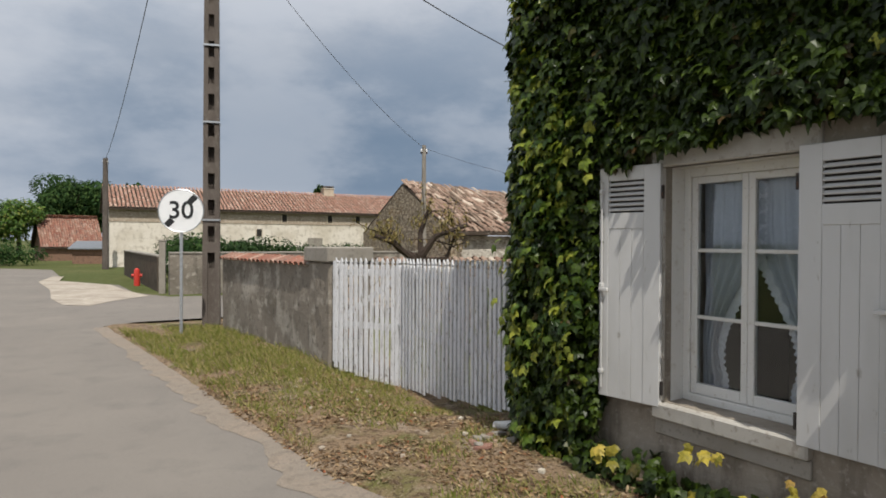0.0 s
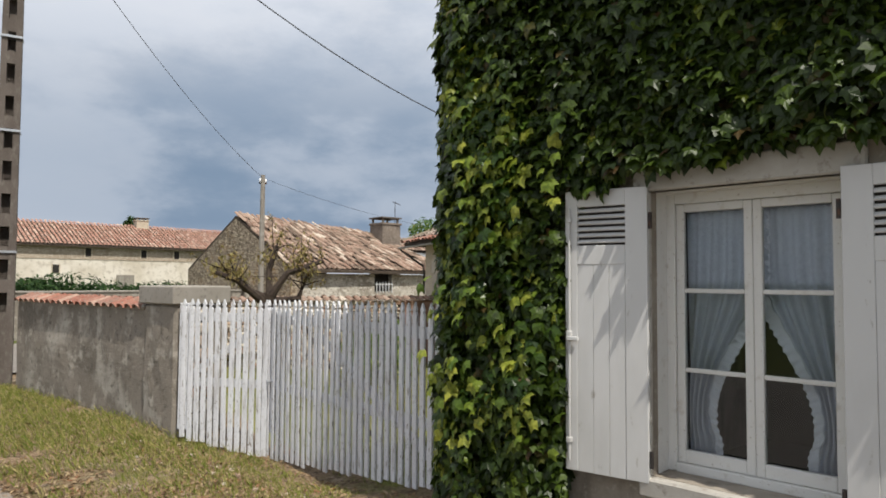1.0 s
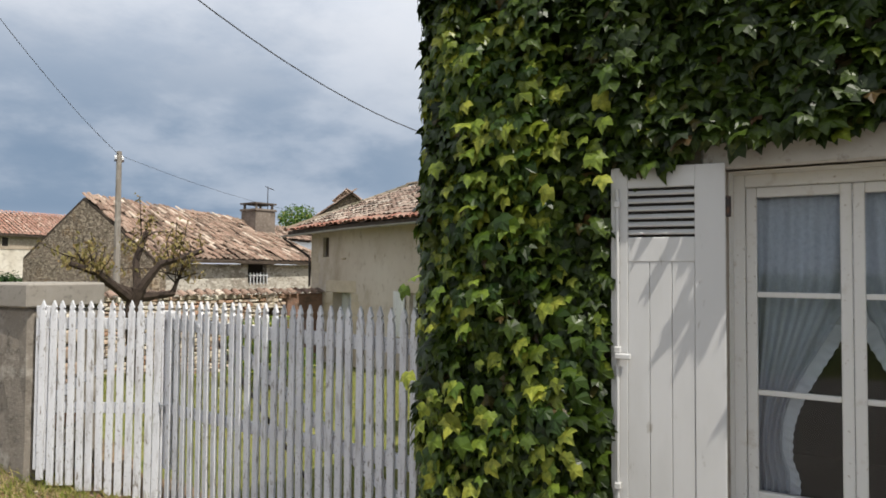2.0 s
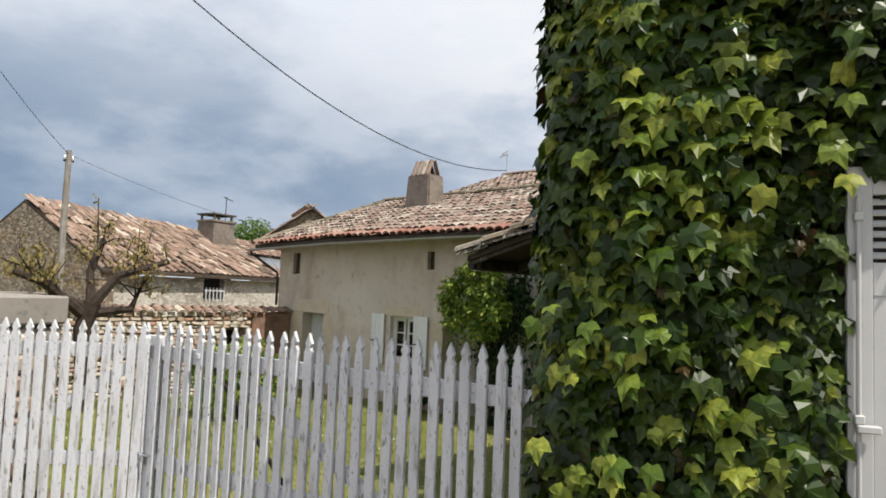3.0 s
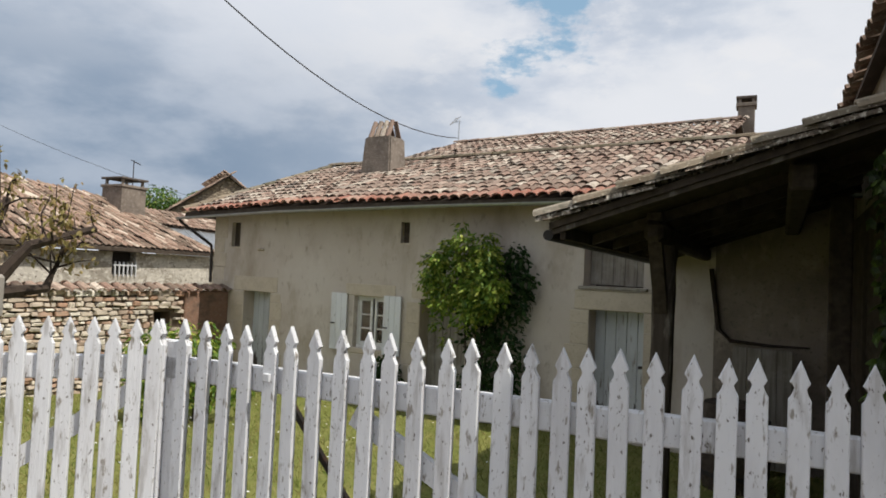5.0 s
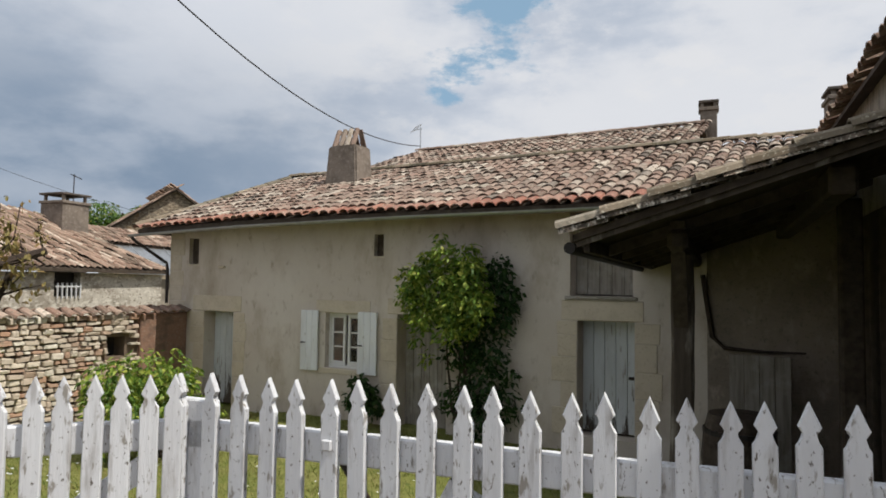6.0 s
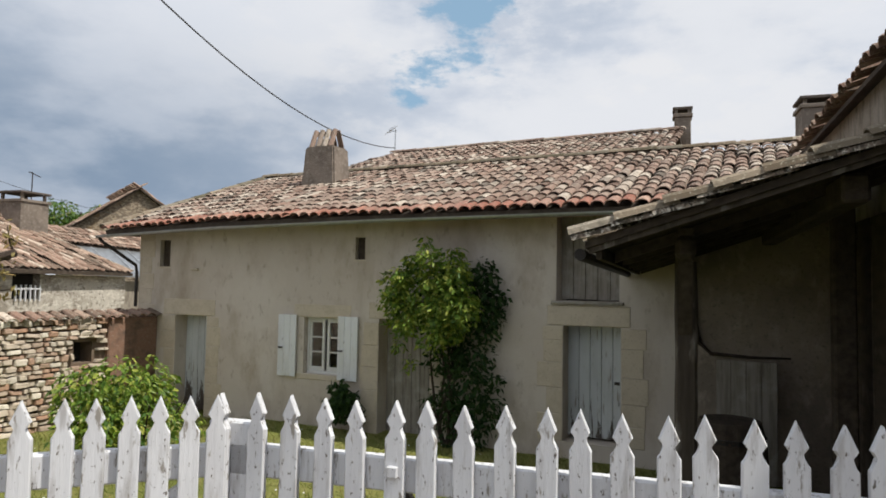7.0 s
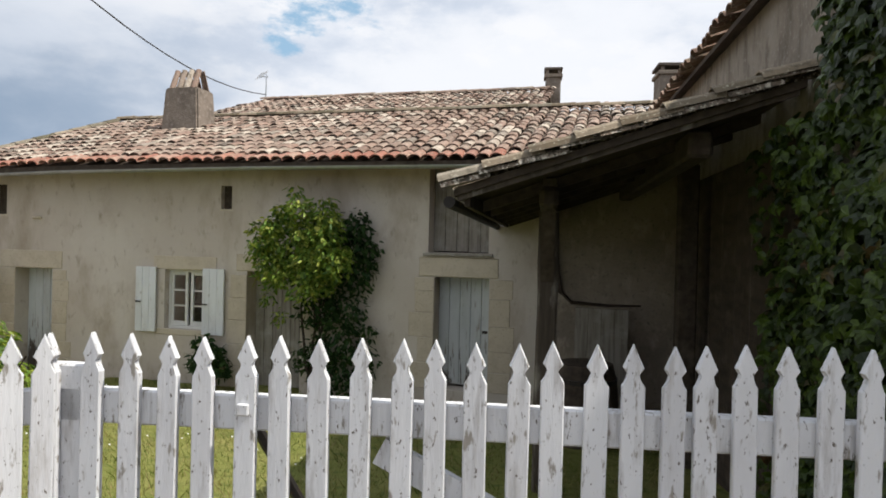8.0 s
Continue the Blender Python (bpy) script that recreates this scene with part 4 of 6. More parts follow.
def picket_mesh(seed, height, width=1.0):
    rnd = random.Random(seed)
    out = [(u * width * (1 + rnd.uniform(-0.06, 0.06)), height - 1.0 + v if v > 0.5 else v) for u, v in PICKET]
    bm = prism(bmesh.new(), out, "x", -0.011, 0.011)
    edges = [e for e in bm.edges if abs(e.verts[0].co.x - e.verts[1].co.x) < 1e-6]
    bmesh.ops.bevel(bm, geom=edges, offset=0.003, segments=1, affect="EDGES")
    return mesh_of(bm, white_paint, name="picket")


def gate_leaf(m, spots, label, seed, rise=0.0, foot=lambda y: 0.0):
    """A leaf of the gate in a frame with y along the leaf; a picket at every spot."""
    gate = thing("picket_gate", m, label, "gate", group="gate leaves")
    rnd = random.Random(seed)
    shapes = [[picket_mesh(seed + k + 7 * q, 1.36 + 0.04 * q) for k in range(3)] for q in range(7)]
    for k, y in enumerate(spots):
        q = min(6, max(0, round(foot(y) / 0.04)))
        put("picket", rnd.choice(shapes[q]), gate, "", pose(rnd.uniform(-0.003, 0.003), y + rnd.uniform(-0.003, 0.003), 0.108 - 0.04 * q + rise * k + rnd.uniform(-0.004, 0.004), rnd.uniform(-0.5, 0.5), 0, rnd.uniform(-2, 2)))
    return gate


def picket_gate():
    base = pose(3.021, 7.995, 0, 0, 0, 9.8)
    # the gaps close up a little towards the house
    spots = [0.52 + float(np.interp(k, (-5, -4, 0, 4, 8, 12, 16, 20, 24), (-0.52, -0.41, 0.0, 0.395, 0.770, 1.130, 1.489, 1.840, 2.180))) for k in range(-5, 25)]
    right = gate_leaf(base @ pose(0, 0.52, 0, 0, 0, 180), spots, "white-painted picket gate leaf with flaking paint", 40, 0.0016, lambda y: 0.25 - 0.25 * y / 2.6)
    for z, h, nm in ((1.235, 0.09, "top_rail"), (0.56, 0.085, "bottom_rail")):
        part(nm, boxes((-0.05, 0.0, z, -0.012, 2.72, z + h), bevel=0.005), white_paint, right)
    bm = box(bmesh.new(), -0.042, 0, -0.035, -0.014, 1.95, 0.035, m=Matrix.Translation((0, 0.86, 1.20)) @ Matrix.Rotation(radians(-27), 4, "X"))
    part("brace", bm, white_paint, right)
    part("meeting_stile", boxes((-0.055, -0.055, 0.12, -0.012, 0.105, 1.385), bevel=0.005), white_paint, right)
    part("latch_plate", boxes((0.012, 0.505, 1.28, 0.024, 0.535, 1.31), bevel=0.003), white_paint, right, "small square white block")
    bm = bmesh.new()
    ring = [(0.03, 0.02 + 0.035 * math.cos(a), 0.62 + 0.035 * math.sin(a)) for a in np.linspace(0, 6.283, 17)]
    tube(bm, ring, 0.006, 6, cap=False)
    tube(bm, [(0.028, 0.055, 0.64), (0.028, 0.13, 0.65)], 0.006, 6)
    part("latch_ring", bm, steel, right, "worn metal ring latch")
    left = gate_leaf(pose(2.20, 9.20, 0, 0, 0, 180 + 45.0), [0.05 + 0.079 * k for k in range(12)] + [0.978], "white-painted picket gate leaf turned towards the road", 60, 0.0, lambda y: 0.08 + 0.17 * y / 0.95)
    for z, h, nm in ((1.235, 0.09, "top_rail"), (0.56, 0.085, "bottom_rail")):
        part(nm, boxes((-0.05, 0.0, z, -0.012, 0.97, z + h), bevel=0.005), white_paint, left)
    bm = box(bmesh.new(), -0.042, 0, -0.035, -0.014, 0.98, 0.035, m=Matrix.Translation((0, 0.10, 0.66)) @ Matrix.Rotation(radians(33), 4, "X"))
    part("brace", bm, white_paint, left)
    part("hanging_stile", boxes((-0.055, -0.02, 0.10, -0.012, 0.09, 1.42), bevel=0.005), white_paint, left)
    prop = thing("gate_prop", base, "dark thin iron rod leaning behind the gate", "rod")
    part("rod", tube(bmesh.new(), [(0.12, 0.02, 1.22), (0.75, -0.43, -0.02)], 0.016, 6), iron, prop)


# ---- roadside wall, pole, sign ----
def roadside_wall():
    a, b = Vector((2.17, 9.35)), Vector((0.72, 13.45))
    ang = math.degrees(math.atan2(-(b - a).x, (b - a).y))
    m = pose(a.x, a.y, 0, 0, 0, ang)
    n = (b - a).length
    wall = tagged(new("wall_roadside"), "weathered cement-rendered garden wall with a tile coping", "wall", kind="structure")
    wall.matrix_world = m
    bm = wall_mesh(n - 0.62, -0.3, 1.33, 0.34)
    bmesh.ops.subdivide_edges(bm, edges=[e for e in bm.edges if e.calc_length() > 1], cuts=14, use_grid_fill=True)
    for v in bm.verts:
        v.co.x += 0.02 * noise.noise(v.co * 2.2)
    part("wall_body", bm, grey_render, wall, m=pose(0, 0.62, 0))
    mesh = one_tile(red_one)
    for k in range(int((n - 0.62) / 0.185)):
        y = 0.72 + k * 0.185
        for s in (0, 1):
            tm = Matrix.Translation((-0.07 if s == 0 else 0.41, y, 1.335)) @ pose(0, 0, 0, 0, 0, -90 if s == 0 else 90) @ pose(0, 0, 0, 20 + random.uniform(-2, 2), 0, 0) @ Matrix.Diagonal((0.85, 0.62, 0.9, 1))
            put("coping_tile", mesh, wall, "", tm)
    part("ridge_mortar", boxes((-0.045, 0.62, 1.325, 0.385, n, 1.385), bevel=0.025), cement, wall)
    pil = thing("gate_pillar", m, "stained rubble and cement gate pillar with a block cap", "pillar")
    bm = boxes((-0.03, -0.06, -0.3, 0.62, 0.60, 1.40), bevel=0.03)
    bmesh.ops.subdivide_edges(bm, edges=[e for e in bm.edges if e.calc_length() > 0.3], cuts=5, use_grid_fill=True)
    for v in bm.verts:
        v.co += Vector((0.022 * noise.noise(v.co * 4), 0.022 * noise.noise(v.co * 4 + Vector((5, 0, 0))), 0))
    part("shaft", bm, grey_render, pil)
    part("cap", boxes((-0.08, -0.10, 1.40, 0.62, 0.64, 1.60), bevel=0.015), cement, pil, "grey cement block cap")
    for k in range(9):
        z = 0.1 + 0.14 * k
        bm = boxes((0.02, -0.10, z, 0.30 + 0.1 * random.random(), -0.02, z + 0.115), bevel=0.02)
        part("quoin_stone", bm, stone_one, pil, m=pose(0.05 * random.random(), 0, 0))


def lattice_pole():
    pole = thing("utility_pole", pose(0.505, 13.85, 0, 0, 0, 88), "tall reinforced-concrete ladder pole with square openings", "pole")
    h, w0, w1 = 12.3, 0.165, 0.10

    def w(z):
        return w0 + (w1 - w0) * z / h
    for side in (-1, 1):
        bm = bmesh.new()
        lo = [bm.verts.new((x, side * (w(0)), -0.4)) for x in (-0.11, 0.11)] + [bm.verts.new((x, side * (w(0) - 0.095), -0.4)) for x in (0.11, -0.11)]
        hi = [bm.verts.new((x, side * (w(h)), h)) for x in (-0.08, 0.08)] + [bm.verts.new((x, side * (w(h) - 0.07), h)) for x in (0.08, -0.08)]
        for k in range(4):
            bm.faces.new((lo[k], lo[(k + 1) % 4], hi[(k + 1) % 4], hi[k]))
        bm.faces.new(lo)
        bm.faces.new(hi[::-1])
        part("flange", bm, concrete, pole)
    part("web", boxes((0.02, -w1 + 0.05, 1.15, 0.05, w1 - 0.05, h - 0.2), (0.02, -w0 + 0.10, 1.15, 0.05, w0 - 0.10, h * 0.45)), concrete, pole, "recessed web between the flanges")
    part("foot_web", boxes((-0.05, -w(0) + 0.09, -0.4, 0.05, w(0) - 0.09, 1.15)), concrete, pole)
    z = 1.15
    while z < h - 0.4:
        a = w(z) - 0.085
        bm = bmesh.new()
        prism(bm, [(-a, z + 0.30), (a, z + 0.30), (a, z + 0.47), (a * 0.6, z + 0.50), (-a * 0.6, z + 0.50), (-a, z + 0.47)], "x", -0.10, 0.018)
        part("rung", bm, concrete, pole)
        z += 0.5
    for k, z in enumerate((2.05, 3.9, 5.35)):
        bm = boxes((-0.125, -w(z) - 0.008, z, 0.125, w(z) + 0.008, z + 0.035))
        part("steel_band", bm, steel, pole, "thin galvanised band")


def digit(which, m, parent):
    cu = bpy.data.curves.new("digits", "FONT")
    cu.body, cu.size, cu.align_x, cu.align_y, cu.extrude, cu.offset = which, 0.42, "CENTER", "CENTER", 0.002, 0.004
    ob = new("digits", cu)
    me = bpy.data.meshes.new_from_object(ob.evaluated_get(bpy.context.evaluated_depsgraph_get()))
    bpy.data.objects.remove(ob)
    me.materials.clear()
    me.materials.append(sign_black)
    return put("digits", me, parent, "black numerals", m)


def speed_sign():
    s = thing("road_sign", pose(0.06, 12.70, 0.03, 0, 0, -4), "round white end-of-limit road sign with black 30 on a post", "road sign")
    part("post", boxes((-0.026, -0.014, -0.3, 0.026, 0.014, 2.42), bevel=0.006), steel, s)
    zc, r = 2.155, 0.365
    bm = bmesh.new()
    bmesh.ops.create_cone(bm, cap_ends=True, segments=56, radius1=r, radius2=r, depth=0.012, matrix=Matrix.Translation((0, -0.03, zc)) @ Matrix.Rotation(radians(90), 4, "X"))
    plate = part("plate", bm, sign_white, s)
    bm = bmesh.new()
    ring = [(math.cos(a) * r, -0.032, zc + math.sin(a) * r) for a in np.linspace(0, 2 * math.pi, 57)]
    tube(bm, ring, 0.011, 6, cap=False)
    part("rim", bm, steel, plate)
    m = Matrix.Translation((0, -0.0395, zc)) @ Matrix.Rotation(radians(-47), 4, "Y")
    for a, b in ((-0.348, -0.205), (0.205, 0.348)):
        bm = bmesh.new()
        prism(bm, [(a, -0.05), (b, -0.05), (b, 0.05), (a, 0.05)], "y", -0.001, 0.002)
        part("bar", bm, sign_black, plate, "black diagonal bar", m=m)
    digit("30", Matrix.Translation((0.0, -0.041, zc)) @ Matrix.Rotation(radians(90), 4, "X"), plate)
    for z in (1.95, 2.31):
        part("clamp", boxes((-0.05, -0.024, z, 0.05, 0.02, z + 0.03), bevel=0.003), steel, s)


def cable(name, a, b, sag, radius, label):
    a, b = Vector(a), Vector(b)
    c = thing(name, Matrix.Translation(a), label, "cable")
    pts = [(b - a) * (k / 24) - Vector((0, 0, 4 * sag * (k / 24) * (1 - k / 24))) for k in range(25)]
    part("strand", tube(bmesh.new(), pts, radius, 5), cable_mat, c)


def round_pole(x, y, z, r, label):
    p = thing("utility_pole", pose(x, y, 0), label, "pole")
    part("shaft", tube(bmesh.new(), [(0, 0, -0.5), (0, 0, z * 0.5), (0, 0, z)], [r, r * 0.85, r * 0.7], 10), concrete if z > 6 else old_wood, p)
    part("crossarm", boxes((-0.025 * z, -0.03, z - 0.30, 0.025 * z, 0.03, z - 0.24), bevel=0.008), iron, p)
    for dx in (-0.018 * z, 0.018 * z):
        part("insulator", tube(bmesh.new(), [(dx, 0, z - 0.24), (dx, 0, z - 0.18), (dx, 0, z - 0.12)], [0.03, 0.04, 0.02], 8), sign_white, p)


ivy_house()
street_window()
ivy()
picket_gate()
roadside_wall()
lattice_pole()
speed_sign()
round_pole(7.257, 23.168, 5.10, 0.10, "slim weathered wooden pole behind the yard wall")
round_pole(-6.52, 43.1, 6.45, 0.19, "grey concrete utility pole beside the far road")
cable("overhead_cable", (0.5, 13.8, 8.1), (7.257, 23.168, 5.0), 0.37, 0.007, "thin black overhead line to the yard pole")
cable("overhead_cable", (0.5, 13.8, 9.15), (17.3, 16.26, 5.60), 1.70, 0.013, "black overhead line to the farmhouse ridge")
cable("overhead_cable", (0.5, 13.8, 12.0), (-6.52, 43.1, 6.35), 0.9, 0.014, "black overhead line along the road")
cable("overhead_cable", (7.257, 23.168, 5.0), (17.8, 26.5, 3.9), 0.3, 0.006, "thin black line towards the back house")


# ---- the farmhouse across the yard ----
FX = 10.20


def plank_door(y0, y1, z0, z1, material, label, n=5):
    d = thing("door", pose(FX + 0.26, y0, 0.05), label, "door")
    w = (y1 - y0) / n
    for k in range(n):
        part("plank", boxes((0, k * w + 0.003, z0 + 0.01 * random.random(), 0.035, (k + 1) * w - 0.003, z1), bevel=0.004), material, d)
    for z in (z0 + 0.25, z1 - 0.3):
        part("ledge", boxes((0.035, 0.02, z, 0.06, y1 - y0 - 0.02, z + 0.1), bevel=0.004), material, d)
    part("latch", boxes((-0.02, 0.06, (z0 + z1) / 2 - 0.02, 0.0, 0.13, (z0 + z1) / 2 + 0.02), bevel=0.004), iron, d)
    return d


def small_shutter(m, width, label):
    s = thing("shutter", m, label, "shutter", group="farmhouse window shutters")
    for k in range(3):
        part("plank", boxes((-0.028, k * width / 3 + 0.002, 0.235, 0, (k + 1) * width / 3 - 0.002, 1.225), bevel=0.003), small_paint, s)
    for z in (0.42, 1.02):
        part("batten", boxes((0.001, 0.01, z, 0.014, width - 0.01, z + 0.05), bevel=0.003), small_paint, s)
    part("catch", boxes((-0.055, width - 0.10, 0.68, -0.028, width - 0.02, 0.70), bevel=0.002), iron, s)


def farmhouse():
    y_end = 5.6
    holes = [(15.89, -0.62, 16.64, 1.13), (16.84, 2.0, 17.10, 2.49), (13.09, 0.29, 13.78, 1.19), (12.65, 2.12, 12.83, 2.47), (11.49, -0.55, 12.37, 1.21), (8.74, -0.30, 9.50, 1.228), (8.76, 1.56, 9.60, 2.78)]
    holes = [(a - y_end, b, c - y_end, d) for a, b, c, d in holes]
    house = tagged(new("wall_farmhouse"), "sand-coloured lime-rendered farmhouse front", "wall", kind="structure")
    house.matrix_world = pose(0, 0, 0.05)
    part("front", wall_mesh(17.62 - y_end, -1.0, 2.86, 0.5, holes), render_mat, house, m=pose(FX, y_end, 0))
    part("end_wall", boxes((FX, 17.62, -1.0, 16.0, 18.02, 2.8)), render_mat, house, m=pose(0, -0.4, 0) @ pose(0.502, 0, 0))
    part("right_end", boxes((FX + 0.502, y_end, -1.0, 16, y_end + 0.3, 2.8)), render_mat, house)
    part("back_wall", boxes((15.7, y_end, -1.0, 16.0, 17.2, 2.8)), render_mat, house)
    # one dark sheet paints the unlit inside behind the openings
    part("inner_dark", boxes((FX + 0.9, y_end + 0.4, -1.0, FX + 0.95, 17.1, 2.8)), shade_fill, house)
    part("floor_slab", boxes((FX + 0.5, y_end + 0.3, -1.0, 15.7, 17.2, -0.62)), mortar, house)
    # dressed stone round the openings, a little proud of the render
    for nm, y0, y1, z0, z1 in (("lintel", 15.70, 16.95, 1.135, 1.42), ("lintel", 12.88, 13.98, 1.195, 1.40), ("lintel", 11.30, 12.55, 1.215, 1.46), ("lintel", 8.62, 9.72, 1.235, 1.50), ("sill", 12.98, 13.92, 0.20, 0.285)):
        part(nm, boxes((FX - 0.012, y0, z0, FX + 0.10, y1, z1), bevel=0.008), dress_mat, house)
    rnd = random.Random(7)
    for y0, y1, lo, hi, wide in ((16.645, 16.9, -0.62, 1.12, 1), (15.62, 15.885, -0.62, 1.12, 1), (12.375, 12.6, -0.55, 1.2, 1), (8.50, 8.735, -0.3, 1.22, 1), (9.505, 9.72, -0.3, 1.22, 1), (17.30, 17.62, -0.6, 2.6, 1)):
        z = lo
        while z < hi - 0.05:
            hgt = min(rnd.uniform(0.26, 0.38), hi - z)
            grow = rnd.uniform(0, 0.14)
            part("quoin", boxes((FX - 0.006 - 0.005 * rnd.random(), y0 - (grow if y0 in (15.62, 8.50, 17.30) else 0), z + 0.004, FX + 0.08, y1 + (grow if y0 in (16.645, 12.375, 9.505) else 0), z + hgt - 0.004), bevel=0.006), dress_mat, house)
            z += hgt
    part("niche_lip", boxes((FX - 0.05, 16.12, 1.93, FX, 16.28, 1.97), bevel=0.012), dress_mat, house)
    plank_door(15.89, 16.64, -0.58, 1.125, blue_paint, "closed plank door in faded grey paint")
    plank_door(11.49, 12.37, -0.52, 1.205, old_wood, "closed weathered plank door beside the climbing shrub", 6)
    plank_door(8.74, 9.50, -0.27, 1.222, blue_paint, "closed pale blue-grey plank door with peeling foot", 5)
    plank_door(8.76, 9.60, 1.57, 2.775, old_wood, "closed grey plank hay-loft hatch", 5)
    tagged(part("hatch_sill", boxes((FX - 0.05, 8.70, 1.515, FX + 0.2, 9.66, 1.556), bevel=0.006), old_wood, m=pose(0, 0, 0.05)), "worn wooden sill under the hay-loft hatch", "sill")
    for y0, y1, z0, z1 in ((16.84, 17.10, 2.0, 2.49), (12.65, 12.83, 2.12, 2.47)):
        v = thing("vent_slot", pose(FX, 0, 0.05), "small dark slot window in the upper wall", "vent")
        part("board", boxes((0.09, y0, z0, 0.12, y1, z1)), beam_wood, v)
        part("lip", boxes((-0.004, y0 - 0.02, z0 - 0.03, 0.05, y1 + 0.02, z0 - 0.002), bevel=0.004), dress_mat, v)
    win = thing("window_2", pose(FX - 0.04, 0, 0.05), "small white farmhouse window, one leaf ajar", "window", kind="structure")
    y0, y1, z0, z1 = 13.09, 13.78, 0.29, 1.19
    part("window_frame", boxes((0.14, y0, z0, 0.20, y0 + 0.04, z1), (0.14, y1 - 0.04, z0, 0.20, y1, z1), (0.14, y0 + 0.04, z1 - 0.04, 0.20, y1 - 0.04, z1), (0.10, y0 + 0.04, z0, 0.22, y1 - 0.04, z0 + 0.04), bevel=0.004), frame_paint, win)
    casement(win, 13.13, 13.40, z0 + 0.04, z1 - 0.04, 0.15)
    casement(win, 13.45, 13.74, z0 + 0.04, z1 - 0.04, 0.15)
    small_shutter(pose(FX - 0.03, 13.90, 0.05, 0, 0, 4), 0.345, "white plank shutter open against the farmhouse wall")
    small_shutter(pose(FX - 0.03, 12.72, 0.05, 0, 0, -1), 0.37, "white plank shutter open beside the farmhouse window")
    # the roof
    roof = thing("farmhouse_roof", None, "low roof of weathered half-round clay tiles", "roof", kind="structure")
    s = 0.372
    e, r = 9.68, 13.2
    ze, zr = 2.79, 2.79 + (r - e) * s
    slab(roof, "roof_deck", [(e, 17.92, ze - 0.10), (e, 15.2, ze - 0.02), (e, 12.0, ze), (e, 5.3, ze), (r, 5.3, zr), (r, 17.25, zr)], 0.07, beam_wood)
    slab(roof, "roof_deck", [(e, 17.92, ze - 0.10), (r, 17.25, zr), (16.7, 17.92, ze - 0.1)], 0.07, beam_wood)
    slab(roof, "roof_deck", [(r, 5.3, zr), (16.7, 5.3, ze), (16.7, 17.92, ze - 0.1), (r, 17.25, zr)], 0.07, beam_wood)
    tiled(roof, pose(e - 0.06, 17.92, ze, 0, 0, -90), 12.8, r - e + 0.1, s, lambda u, v: u > v * 0.9 / 3.5 - 0.05 and v > 0.15, tile_one, tile_many, one_tile(tile_one),
          near=lambda u, v: u > 5.5 and v < 1.3, sag=lambda u, v: -0.10 * smooth(3.2, 0.0, u) * (1 - v / 3.6) + 0.02 * noise.noise((u * 0.6, v * 0.6, 0)), seed=3)
    tiled(roof, pose(e - 0.08, 17.92, ze - 0.01, 0, 0, -90), 12.8, 0.05, s, lambda u, v: True, red_one, red_many, one_tile(red_one), near=lambda u, v: True, sag=lambda u, v: -0.10 * smooth(3.2, 0.0, u), seed=4)
    verts, faces = [], []
    for k in range(29):
        tm = np.array(Matrix.Translation((r, 5.4 + 0.41 * k, zr + 0.075 + 0.02 * noise.noise((k * 0.4, 0, 0)))) @ Matrix.Diagonal((1.35, 1.05, 1.2, 1)))
        faces += [tuple(len(verts) + q for q in f) for f in TILE_F]
        verts += (TILE_V @ tm[:3, :3].T + tm[:3, 3]).tolist()
    for k in range(10):
        a, b = Vector((r, 17.25, zr + 0.06)), Vector((e - 0.05, 17.95, ze - 0.05))
        d = (a - b).normalized()
        tm = Matrix.Translation(b + (a - b) * k / 10) @ d.to_track_quat("Y", "Z").to_matrix().to_4x4() @ Matrix.Diagonal((1.3, 1.05, 1.2, 1))
        tm = np.array(tm)
        faces += [tuple(len(verts) + q for q in f) for f in TILE_F]
        verts += (TILE_V @ tm[:3, :3].T + tm[:3, 3]).tolist()
    tagged(raw("ridge_tiles", verts, faces, moss_many, roof), kind="stuff")
    # red soffit tiles and fascia under the eave, then the gutter
    part("fascia", boxes((e + 0.03, 5.3, ze - 0.10, e + 0.06, 12, ze - 0.03), (e + 0.06, 5.3, ze - 0.03, e + 0.5, 12, ze - 0.01)), red_many, roof)
    gut = thing("gutter", None, "zinc half-round gutter with a bent downpipe", "gutter")
    bm = bmesh.new()
    line = [(5.3, ze - 0.055), (12.0, ze - 0.07), (15.2, ze - 0.11), (18.02, ze - 0.20)]
    rings = []
    for y, z in line:
        rings.append([bm.verts.new((e - 0.10 + 0.046 * math.cos(a), y, z + 0.046 * math.sin(a))) for a in np.linspace(math.pi, 2 * math.pi, 9)] + [bm.verts.new((e - 0.10 + 0.041 * math.cos(a), y, z + 0.041 * math.sin(a))) for a in np.linspace(2 * math.pi, math.pi, 9)])
    for r0, r1 in zip(rings, rings[1:]):
        for k in range(18):
            bm.faces.new((r0[k], r0[(k + 1) % 18], r1[(k + 1) % 18], r1[k]))
    part("trough", bm, zinc, gut)
    part("downpipe", tube(bmesh.new(), [(e - 0.10, 17.96, ze - 0.24), (e - 0.06, 17.94, ze - 0.30), (FX - 0.04, 17.68, ze - 0.72), (FX - 0.03, 17.66, ze - 0.85), (FX - 0.03, 17.66, 1.3)], 0.03, 8), iron, gut)
    # the big tapered chimney with leaning tiles on top
    ch = thing("chimney", pose(12.25, 14.91, 3.77), "broad tapered rendered chimney topped with leaning tiles", "chimney")
    bm = bmesh.new()
    lo = [bm.verts.new((sx * 0.30, sy * 0.41, -0.3)) for sx, sy in ((-1, -1), (1, -1), (1, 1), (-1, 1))]
    hi = [bm.verts.new((sx * 0.26, sy * 0.34, 0.72)) for sx, sy in ((-1, -1), (1, -1), (1, 1), (-1, 1))]
    bm.faces.new(lo[::-1])
